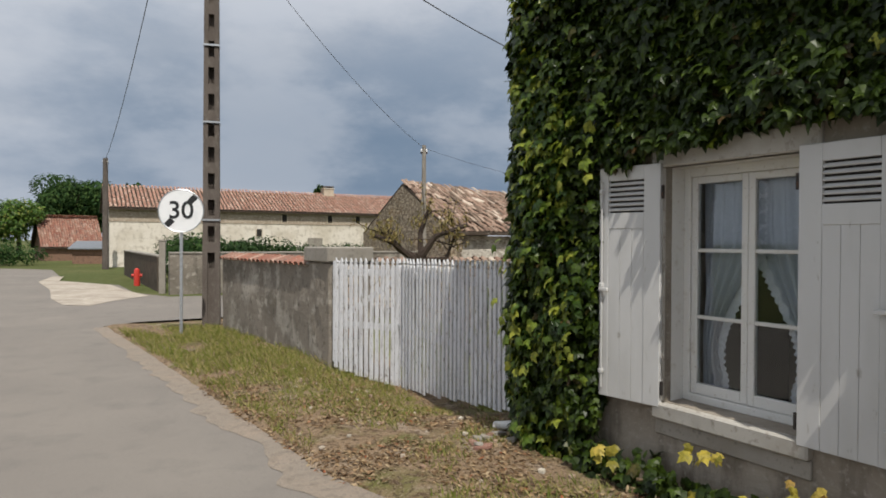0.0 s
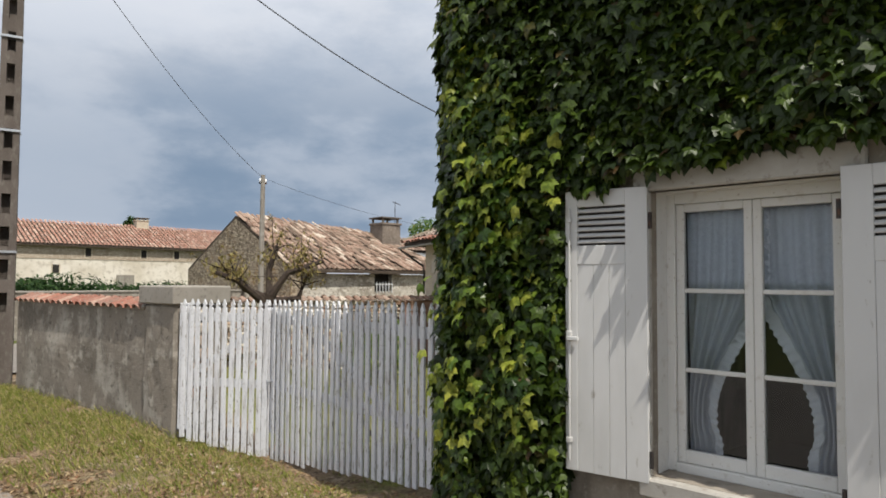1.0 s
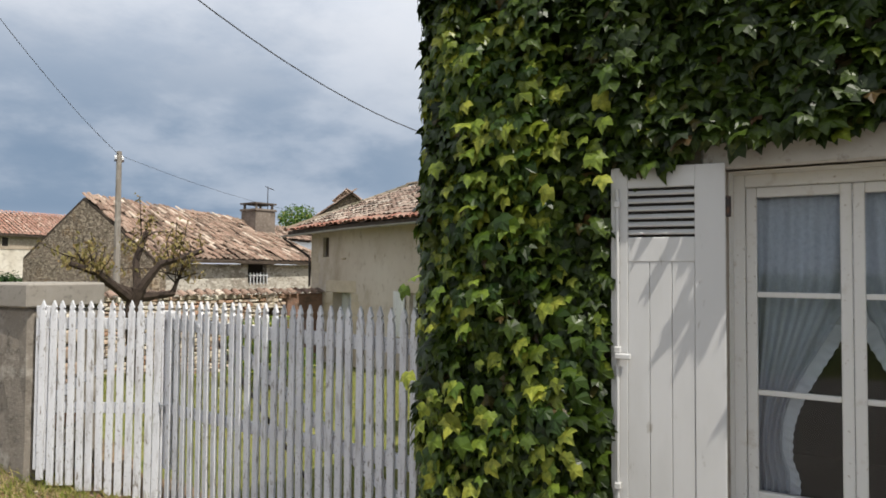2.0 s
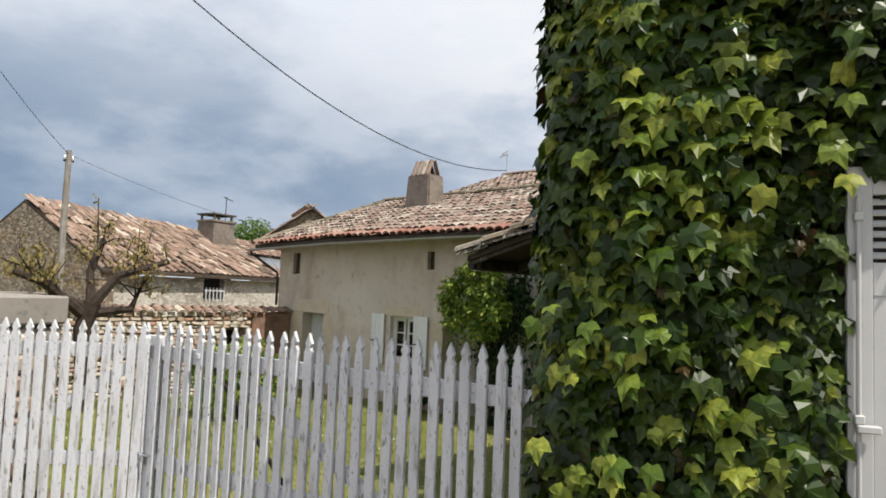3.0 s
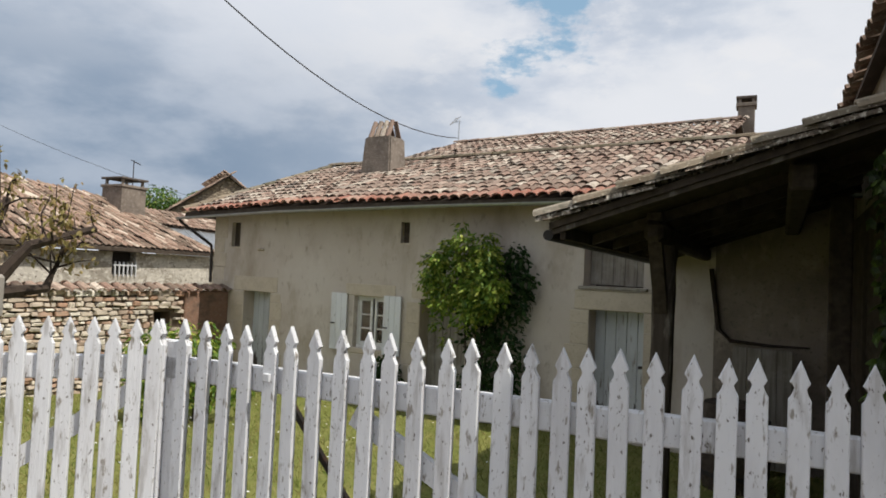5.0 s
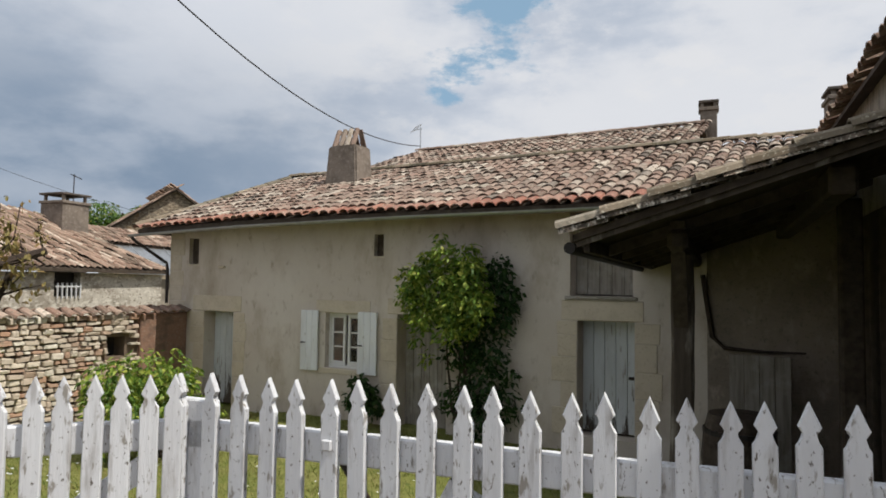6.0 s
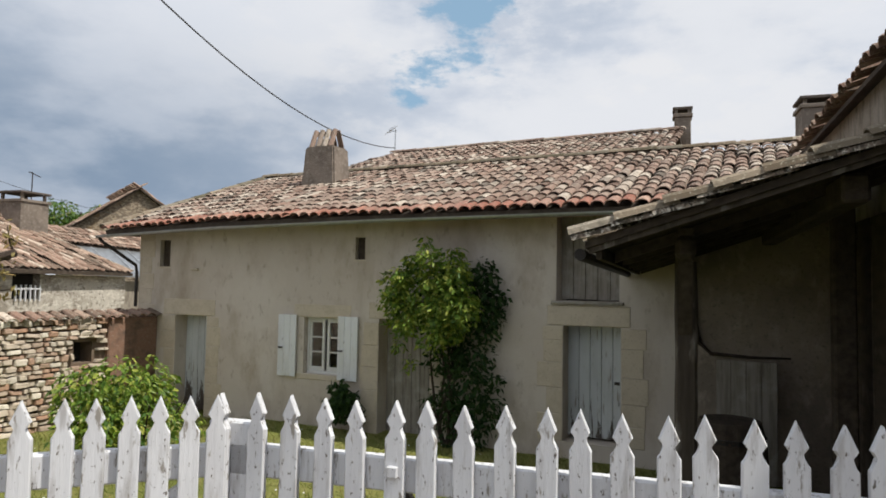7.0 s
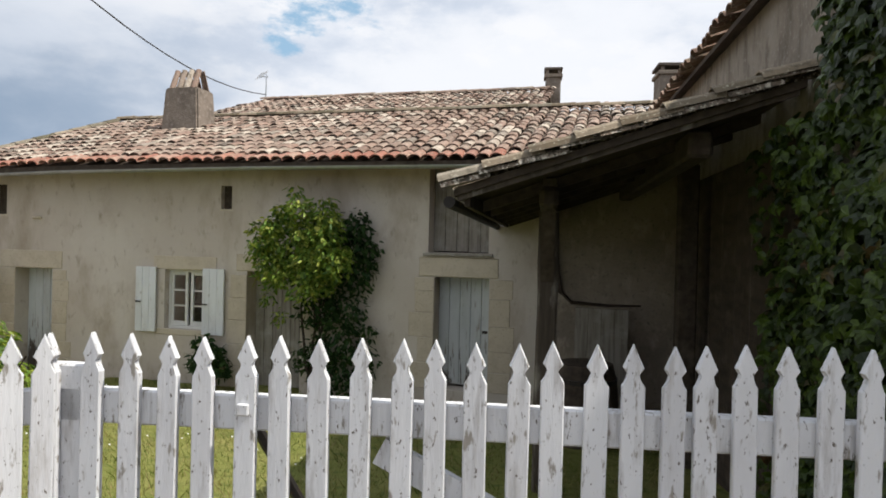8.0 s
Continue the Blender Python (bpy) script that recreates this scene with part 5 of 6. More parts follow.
    bm.faces.new(hi)
    for k in range(4):
        bm.faces.new((lo[k], lo[(k + 1) % 4], hi[(k + 1) % 4], hi[k]))
    bmesh.ops.bevel(bm, geom=bm.edges, offset=0.03, segments=2, affect="EDGES")
    part("shaft", bm, chimney_mat, ch)
    mesh = one_tile(tile_one)
    for k in range(4):
        for side in (-1, 1):
            put("cap_tile", mesh, ch, "", Matrix.Translation((side * 0.19, -0.225 + 0.15 * k, 0.70)) @ Matrix.Rotation(radians(side * 90), 4, "Z") @ Matrix.Rotation(radians(68), 4, "X") @ Matrix.Diagonal((0.72, 1, 0.9, 1)))


def rear_house():
    h = thing("rear_house", None, "taller tiled house behind the farmhouse", "house")
    s, e, r, y0, y1 = 0.365, 13.75, 17.3, 8.75, 16.62
    ze = 4.12
    zr = ze + (r - e) * s
    part("wall", boxes((e + 0.4, y0 + 0.15, 2.0, 20.4, y1 - 0.4, ze - 0.02)), render_mat, h)
    part("gable", prism(bmesh.new(), [(e + 0.4, ze), (20.4, ze), (r, zr - 0.12)], "y", y0 + 0.15, y0 + 0.45), render_mat, h)
    slab(h, "roof_deck", [(e, y1, ze), (e, y0, ze), (r, y0, zr), (r, 16.25, zr)], 0.08, beam_wood)
    slab(h, "roof_deck", [(r, y0, zr), (20.9, y0, ze), (20.9, y1, ze), (r, 16.25, zr)], 0.08, beam_wood)
    slab(h, "roof_deck", [(e, y1, ze), (r, 16.25, zr), (20.9, y1, ze)], 0.08, beam_wood)
    tiled(h, pose(e, y1, ze, 0, 0, -90), y1 - y0, r - e + 0.1, s, lambda u, v: u > v * 0.37 / 3.55, tile_one, tile_many, one_tile(tile_one), sag=lambda u, v: 0.03 * noise.noise((u * 0.5, v, 3)), seed=9)
    verts, faces = [], []
    for k in range(19):
        tm = np.array(Matrix.Translation((r, y0 + 0.40 * k, zr + 0.05 + 0.02 * noise.noise((k * 0.4, 5, 0)))) @ Matrix.Diagonal((1.35, 1.05, 1.2, 1)))
        faces += [tuple(len(verts) + q for q in f) for f in TILE_F]
        verts += (TILE_V @ tm[:3, :3].T + tm[:3, 3]).tolist()
    tagged(raw("ridge_tiles", verts, faces, tile_many, h), kind="stuff")
    a = thing("tv_aerial", pose(17.3, 16.25, zr), "thin metal television aerial on the ridge", "aerial")
    part("mast", tube(bmesh.new(), [(0, 0, 0), (0, 0, 0.72)], 0.018, 6), steel, a)
    part("boom", tube(bmesh.new(), [(0, -0.05, 0.66), (0.2, 0.32, 0.72)], 0.012, 5), steel, a)
    for k in range(4):
        part("element", tube(bmesh.new(), [(-0.14 + 0.06 * k, 0.02 + 0.09 * k + 0.06, 0.60), (0.02 + 0.05 * k, 0.02 + 0.09 * k - 0.06, 0.82)], 0.008, 4), steel, a)


def block_chimney(x, y, z0, z1, w, label, cement=chimney_mat, gap=0.10):
    c = thing("chimney", pose(x, y, 0, 0, 0, 8), label, "chimney")
    part("shaft", boxes((-w / 2, -w / 2, z0, w / 2, w / 2, z1 - gap - 0.14), bevel=0.012), cement, c)
    part("collar", boxes((-w / 2 - 0.04, -w / 2 - 0.04, z1 - gap - 0.14, w / 2 + 0.04, w / 2 + 0.04, z1 - gap - 0.06), bevel=0.008), cement, c)
    for sx in (-1, 1):
        for sy in (-1, 1):
            part("support", boxes((sx * w * 0.40 - 0.035, sy * w * 0.40 - 0.035, z1 - gap - 0.06, sx * w * 0.40 + 0.035, sy * w * 0.40 + 0.035, z1 - 0.06)), cement, c)
    part("cap_slab", boxes((-w / 2 - 0.04, -w / 2 - 0.04, z1 - 0.06, w / 2 + 0.04, w / 2 + 0.04, z1), bevel=0.01), concrete, c)


# ---- the open shed ----
def shed():
    sh = thing("open_shed", SHED, "open lean-to shed of dark oak with a mossy tile roof", "shed")
    s, x0, x1, y1, z0 = 0.322, 2.20, 6.75, 2.06, 2.085
    top = z0 + (y1 + 0.05) * s
    slab(sh, "roof_deck", [(x0, y1, z0), (x1, y1, z0), (x1, -0.05, top), (x0, -0.05, top)], 0.05, beam_wood)
    for k in range(6):
        x = x0 + 0.75 + k * 0.72
        bm = bmesh.new()
        prism(bm, [(y1 - 0.12, z0 - 0.03), (-0.02, top - 0.052), (-0.02, top - 0.13), (y1 - 0.12, z0 - 0.11)], "x", x, x + 0.08)
        part("rafter", bm, beam_wood, sh, "")
    # the barge board under the end tiles, the eave board and a bit of gutter
    bm = bmesh.new()
    prism(bm, [(y1 - 0.02, z0 - 0.045), (-0.02, top - 0.052), (-0.02, top - 0.092), (y1 - 0.02, z0 - 0.082)], "x", x0 + 0.03, x0 + 0.07)
    part("barge_board", bm, post_wood, sh, "dark weathered edge board")
    part("eave_board", boxes((x0 + 0.075, y1 - 0.10, z0 - 0.115, x1, y1 - 0.06, z0 - 0.03), bevel=0.004), beam_wood, sh)
    part("gutter", tube(bmesh.new(), [(x0 + 0.14, y1 + 0.05, z0 - 0.08), (x1, y1 + 0.05, z0 - 0.11)], 0.04, 10), iron, sh, "dark metal gutter")
    part("plate_beam", boxes((x0 + 0.60, 1.38, 2.0, x1, 1.52, 2.16), bevel=0.035), beam_wood, sh)
    part("beam_strut", boxes((x0 + 0.62, 1.39, 2.162, x0 + 0.72, 1.50, 2.225), bevel=0.01), beam_wood, sh)
    part("inner_beam", boxes((x0 + 0.3, 0.40, 2.33, x1, 0.56, 2.51), bevel=0.02), beam_wood, sh)
    for x in (3.37,):
        bm = bmesh.new()
        rings = []
        for k in range(15):
            z = -0.75 + 2.75 * k / 14
            dx, dy, r = 0.016 * noise.noise((x, z * 1.3, 0)), 0.014 * noise.noise((x, z * 1.3, 5)), 0.083 + 0.010 * noise.noise((x, z * 2.4, 9))
            rings.append([bm.verts.new((x + dx + r * p, 1.45 + dy + r * q, z)) for p, q in ((-1, -0.75), (-0.75, -1), (0.75, -1), (1, -0.75), (1, 0.75), (0.75, 1), (-0.75, 1), (-1, 0.75))])
        for r0, r1 in zip(rings, rings[1:]):
            for j in range(8):
                bm.faces.new((r0[j], r0[(j + 1) % 8], r1[(j + 1) % 8], r1[j]))
        bm.faces.new(rings[0][::-1])
        bm.faces.new(rings[-1])
        part("post", bm, post_wood, sh, "worn dark oak post with a paler foot")
        for d in (-1, 1):
            bm = bmesh.new()
            prism(bm, [(x + d * 0.07, 1.42), (x + d * 0.07, 1.60), (x + d * 0.36, 2.0), (x + d * 0.48, 2.0)] if d > 0 else [(x - 0.07, 1.42), (x - 0.48, 2.0), (x - 0.36, 2.0), (x - 0.07, 1.60)], "y", 1.40, 1.50)
            part("brace", bm, beam_wood, sh)
    # added dark boards: their colour stands in for shade on the side wall
    for k in range(9):
        part("side_board", boxes((2.5 + 0.42 * k, -0.13, -0.75, 2.905 + 0.42 * k, -0.09, 2.45), bevel=0.005), beam_wood, sh)
    # added sheet over the same render: its darker colour paints the shed's shade
    part("back_plaster", boxes((FX - 0.022, 5.95, -0.7, FX - 0.003, 7.86, 2.80), bevel=0.004), shade_wall, sh, "added sheet on the back wall, the shed's shade in its colour", m=SHED.inverted())
    part("wall_post", boxes((4.6, 0.02, -0.7, 4.78, 0.20, 2.55), bevel=0.015), beam_wood, sh)
    tiled(sh, pose(x1, y1 + 0.08, z0 + 0.01, 0, 0, 180), x1 - x0 + 0.06, y1 + 0.1, s, lambda u, v: True, moss_one, moss_many, one_tile(moss_one), near=lambda u, v: True, limit=300, sag=lambda u, v: 0.02 * noise.noise((u, v, 7)), seed=6)
    mesh = one_tile(verge_one)
    pit = math.atan(s)
    for dx, dz in ((0.02, 0.0),):
        for k in range(9):
            d = k * 0.26
            put("verge_tile", mesh, sh, "", Matrix.Translation((x0 + dx, y1 + 0.08 - d * math.cos(pit), z0 + dz + d * math.sin(pit) + random.uniform(-0.012, 0.012))) @ pose(0, 0, 0, 0, 0, 180) @ Euler((pit - 0.07, random.uniform(-0.15, 0.15), random.uniform(-0.07, 0.07))).to_matrix().to_4x4() @ Matrix.Diagonal((1.1, 0.80, 0.85, 1)))
    # what stands inside
    d = thing("barrel", SHED @ pose(5.45, 1.0, -0.45), "dark old barrel in the shade of the shed", "barrel")
    part("barrel_body", tube(bmesh.new(), [(0, 0, 0), (0, 0, 0.2), (0, 0, 0.45), (0, 0, 0.7), (0, 0, 0.9)], [0.30, 0.35, 0.37, 0.35, 0.30], 18), beam_wood, d)
    for z in (0.16, 0.70):
        part("hoop", tube(bmesh.new(), [(0, 0, z), (0, 0, z + 0.05)], [0.352, 0.356], 18), iron, d)
    d = thing("low_door", pose(FX - 0.33, 6.95, 0), "small pale plank door in the shed's back wall", "door")
    for k in range(4):
        part("plank", boxes((0, k * 0.16, -0.4, 0.035, k * 0.16 + 0.155, 0.98), bevel=0.004), old_wood, d)
    v = thing("old_vine", None, "bare dark vine stem on the farmhouse wall", "vine")
    part("stem", tube(bmesh.new(), [(FX - 0.06, 7.9, 1.9), (FX - 0.05, 7.85, 1.5), (FX - 0.06, 7.80, 1.15), (FX - 0.05, 7.66, 1.02), (FX - 0.06, 7.2, 1.0), (FX - 0.05, 6.8, 1.01)], [0.03, 0.03, 0.03, 0.026, 0.018, 0.012], 6), bark, v)


# ---- the dry-stone yard wall ----
def stone_mesh(seed):
    rnd = random.Random(seed)
    bm = bmesh.new()
    box(bm, -0.5, -0.5, -0.5, 0.5, 0.5, 0.5, bevel=0.16)
    for v in bm.verts:
        v.co += Vector([rnd.uniform(-0.07, 0.07) for _ in range(3)])
    bmesh.ops.recalc_face_normals(bm, faces=bm.faces)
    return bm


def yard_wall():
    w = tagged(new("wall_yard"), "rubble-stone yard wall with a red tile coping", "wall", kind="structure")
    y0 = 17.10
    part("core", boxes((2.0, y0 + 0.07, -0.9, 8.62, y0 + 0.40, 1.12), (8.95, y0 + 0.07, -0.9, 9.2, y0 + 0.40, 1.12), (8.62, y0 + 0.07, 0.76, 8.95, y0 + 0.40, 1.12), (8.62, y0 + 0.07, -0.9, 8.95, y0 + 0.40, 0.42)), mortar, w)
    part("rendered_end", boxes((9.2, y0 - 0.01, -0.9, FX, y0 + 0.41, 1.14), bevel=0.02), brick_mat, w, "brown rendered end of the wall")
    # dark plate that paints the shade in the hole
    part("hole_back", boxes((8.62, y0 + 0.36, 0.42, 8.95, y0 + 0.40, 0.76)), shade_fill, w)
    shapes = [mesh_of(stone_mesh(k), stone_one, name="stone") for k in range(5)]
    raws = []
    for k in range(5):
        bm = stone_mesh(k)
        raws.append((np.array([v.co[:] for v in bm.verts]), [[v.index for v in f.verts] for f in bm.faces]))
        bm.free()
    rnd = random.Random(12)
    verts, faces, n = [], [], 0
    z = -0.85
    while z < 1.10:
        h = rnd.uniform(0.06, 0.11)
        x = 2.0 + rnd.uniform(0, 0.2)
        while x < 9.2:
            wd = rnd.uniform(0.08, 0.27)
            if x + wd > 9.25:
                break
            if not (x + wd > 8.60 and x < 8.97 and 0.39 < z + h / 2 < 0.79):
                hh = h * rnd.uniform(0.7, 1.15)
                m = Matrix.LocRotScale((x + wd / 2, y0 + 0.05 + rnd.uniform(-0.02, 0.02), z + h / 2 + rnd.uniform(-0.01, 0.01)), Euler((rnd.uniform(-0.1, 0.1), rnd.uniform(-0.09, 0.09), rnd.uniform(-0.08, 0.08))), (wd - 0.012, 0.16, hh - 0.008))
                k = rnd.randrange(5)
                if x > 7.4 and z > -0.2 and n < 300:
                    n += 1
                    put("stone", shapes[k], w, "", m)
                else:
                    a = np.array(m)
                    faces += [tuple(len(verts) + q for q in f) for f in raws[k][1]]
                    verts += (raws[k][0] @ a[:3, :3].T + a[:3, 3]).tolist()
            x += wd
        z += h
    tagged(raw("stones", verts, faces, stone_many, w), kind="stuff")
    mesh = one_tile(old_one)
    for k in range(40):
        for side in (0, 1):
            put("coping_tile", mesh, w, "", Matrix.Translation((2.2 + 0.205 * k, y0 - 0.09 if side == 0 else y0 + 0.56, 1.14 + random.uniform(-0.012, 0.012))) @ pose(0, 0, 0, 0, 0, 0 if side == 0 else 180) @ pose(0, 0, 0, 17 + random.uniform(-3, 3), 0, random.uniform(-4, 4)) @ Matrix.Diagonal((0.95, 0.8, 1, 1)))


# ---- behind the yard ----
def barn():
    b = thing("barn", None, "old rubble-stone barn with a sagging tile roof", "barn")
    ap, rg = Vector((7.25, 26.4, 4.02)), Vector((12.9, 27.0, 3.62))
    g = Vector((1.15, -2.85, 0))
    fe, fr = Vector((8.40, 23.55, 2.02)), Vector((15.75, 24.6, 2.0))
    bk = ap - g * 0.95 - Vector((0, 0, 1.95))
    bm = bmesh.new()
    pts = [(fe.x, fe.y, -0.5), (fe.x, fe.y, 1.95), (ap.x, ap.y, 3.92), (bk.x, bk.y, 2.0), (bk.x, bk.y, -0.5)]
    front = [bm.verts.new(p) for p in pts]
    back = [bm.verts.new((p[0] + 0.45, p[1] + 0.1, p[2])) for p in pts]
    bm.faces.new(front)
    bm.faces.new(back[::-1])
    for k in range(5):
        j = (k + 1) % 5
        bm.faces.new((front[k], front[j], back[j], back[k]))
    part("gable_wall", bm, rubble, b)
    d = (fr - fe).normalized()
    ang = math.degrees(math.atan2(d.y, d.x))
    part("front_wall", boxes((0.05, 0.25, -0.5, 3.6, 0.6, 1.9), (3.6, 0.25, -0.5, 4.4, 0.6, 1.25), (4.4, 0.25, -0.5, 7.4, 0.6, 1.9)), barn_front, b, m=Matrix.Translation((fe.x, fe.y, 0)) @ pose(0, 0, 0, 0, 0, ang))
    part("window_dark", boxes((3.6, 0.5, 1.25, 4.4, 0.55, 1.9)), shade_fill, b, m=Matrix.Translation((fe.x, fe.y, 0)) @ pose(0, 0, 0, 0, 0, ang))
    slab(b, "roof_deck", [tuple(fe - g * -0.03), tuple(fr), tuple(rg), tuple(ap)], 0.09, beam_wood)
    slab(b, "roof_deck", [tuple(ap), tuple(rg), tuple(rg - g * 0.95 - Vector((0, 0, 1.9))), tuple(bk)], 0.09, beam_wood)
    pale = one_tile(verge_one)
    verts, faces = [], []
    rnd = random.Random(4)
    for i in range(36):
        for j in range(11):
            a, c = (i + 0.5) / 36, j / 10.6
            p = (fe + (fr - fe) * a) * (1 - c) + (ap + (rg - ap) * a) * c
            up = ((ap + (rg - ap) * a) - (fe + (fr - fe) * a)).normalized()
            x = up.cross(Vector((0, 0, 1))).normalized()
            z = x.cross(up)
            r = Matrix((x, up, z)).transposed()
            tm = np.array(Matrix.Translation(p + z * (0.03 + rnd.uniform(0, 0.03)) + Vector((0, 0, 0.04 * noise.noise((i * 0.3, j * 0.3, 0))))) @ r.to_4x4() @ Euler((rnd.uniform(-0.10, 0.10), rnd.uniform(-0.25, 0.25), rnd.uniform(-0.16, 0.16))).to_matrix().to_4x4())
            faces += [tuple(len(verts) + q for q in f) for f in TILE_F]
            verts += (TILE_V @ tm[:3, :3].T + tm[:3, 3]).tolist()
    tagged(raw("tiling", verts, faces, old_many, b), kind="stuff")
    for k in range(13):
        p, up = fr + (rg - fr) * (k / 13), (rg - fr).normalized()
        x = up.cross(Vector((0, 0, 1))).normalized()
        put("hip_tile", pale, b, "", Matrix.Translation(p + Vector((0, 0, 0.05))) @ Matrix((x, up, x.cross(up))).transposed().to_4x4())
    part("window_grille", boxes(*[(3.65 + 0.14 * k, 0.18, 1.2, 3.68 + 0.14 * k, 0.22, 1.62) for k in range(6)], (3.6, 0.18, 1.5, 4.4, 0.22, 1.54)), white_paint, b, m=Matrix.Translation((fe.x, fe.y, 0)) @ pose(0, 0, 0, 0, 0, ang))


def gable_house(name, m, w, length, ze, zr, wallm, single, many, label, over=0.25, tiles=True):
    """A plain house: gable towards local -y, ridge along y."""
    h = thing(name, m, label, "house")
    part("wall", boxes((-w, 0, -0.5, w, length, ze)), wallm, h)
    part("gable", prism(bmesh.new(), [(-w, ze), (w, ze), (0, zr - 0.1)], "y", 0, 0.3), wallm, h)
    s = (zr - ze) / w
    for side in (-1, 1):
        slab(h, "roof_deck", [(side * (w + over), -over, ze - over * s), (side * (w + over), length + over, ze - over * s), (0, length + over, zr), (0, -over, zr)], 0.09, beam_wood)
    if tiles:
        tiled(h, pose(-w - over, length + over, ze - over * s, 0, 0, -90), length + 2 * over, w + over, s, lambda u, v: True, single, many, None, seed=8)
        tiled(h, pose(w + over, -over, ze - over * s, 0, 0, 90), length + 2 * over, w + over, s, lambda u, v: True, single, many, None, seed=18)
    return h


def long_house():
    a, b = Vector((-6.9, 46.5, 0)), Vector((16.0, 51.6, 0))
    n = (b - a).length
    m = Matrix.Translation(a) @ pose(0, 0, 0, 0, 0, math.degrees(math.atan2((b - a).y, (b - a).x)))
    h = thing("long_farmhouse", m, "long pale stone farmhouse with a red tile roof", "house")
    part("wall", boxes((0, 0, -0.5, n, 7, 3.72)), pale_wall, h)
    part("eave_band", boxes((-0.03, -0.03, 2.85, n, 0, 3.70)), band_stone, h, "bare stone band under the eave")
    s = 0.42
    slab(h, "roof_deck", [(-0.3, -0.35, 3.72), (n, -0.35, 3.72), (n, 3.5, 3.72 + 3.85 * s), (-0.3, 3.5, 3.72 + 3.85 * s)], 0.1, beam_wood)
    slab(h, "roof_deck", [(-0.3, 3.5, 3.72 + 3.85 * s), (n, 3.5, 3.72 + 3.85 * s), (n, 7.35, 3.72), (-0.3, 7.35, 3.72)], 0.1, beam_wood)
    part("end_gable", prism(bmesh.new(), [(0, 3.6), (7, 3.6), (3.5, 5.2)], "x", 0.0, 0.3), pale_wall, h)
    tiled(h, pose(-0.3, -0.4, 3.74), n + 0.3, 3.9, s, lambda u, v: True, red_one, far_many, None, col=0.25, row=0.40, seed=31)
    for x, z in ((11.0, 3.05), (14.4, 3.05), (16.6, 3.05), (9.2, 2.0)):
        w = part("window", boxes((x, -0.05, z, x + 0.35, 0.02, z + 0.5)), shade_fill, h)
        part("jamb", boxes((x - 0.06, -0.06, z - 0.06, x, 0.0, z + 0.56)), dress_mat, w)
        part("jamb", boxes((x + 0.35, -0.06, z - 0.06, x + 0.41, 0, z + 0.56)), dress_mat, w)
    part("door", boxes((12.9, -0.05, -0.2, 14.0, 0.02, 1.9)), old_wood, h)
    c = block_chimney
    q = m @ Vector((15.6, 3.4, 0))
    c(q.x, q.y, 4.6, 6.0, 0.8, "pale chimney on the long farmhouse roof", dress_mat)


def leafy(name, x, y, z0, h, r, label, material, n, size, squash=(1, 1, 0.8), trunk=0.2, lumps=9, seed=1, category="tree", leaf=LEAF_B):
    t = thing(name, pose(x, y, z0), label, category)
    g = np.random.default_rng(seed)
    if trunk:
        pts = [(0, 0, -0.2), (0.05 * r, 0.02, h * 0.25), (0, 0.05 * r, h * 0.55), (0.05 * r, 0, h * 0.8)]
        part("trunk", tube(bmesh.new(), pts, [trunk, trunk * 0.8, trunk * 0.5, trunk * 0.2], 8), bark, t)
        for k in range(5):
            a = 2 * math.pi * k / 5 + g.uniform(-0.3, 0.3)
            part("limb", tube(bmesh.new(), [(0, 0, h * 0.35), (math.cos(a) * r * 0.3, math.sin(a) * r * 0.3, h * 0.55), (math.cos(a) * r * 0.65, math.sin(a) * r * 0.65, h * 0.72)], [trunk * 0.45, trunk * 0.3, trunk * 0.1], 6), bark, t)
    spots = []
    for k in range(lumps):
        a, rr = g.uniform(0, 6.283), r * 0.62 * math.sqrt(g.random())
        c = (math.cos(a) * rr, math.sin(a) * rr, h * (0.62 if trunk else 0.5) + h * 0.26 * g.uniform(-1, 1) * squash[2])
        spots += blob_spots(g, c, r * g.uniform(0.32, 0.52), n // lumps, squash)
    spots = [s for s in spots if s[0][2] > 0.03]
    leaves("crown" if trunk else "foliage", spots, material, t, seed + 1, size, leaf, 0.6)
    return t


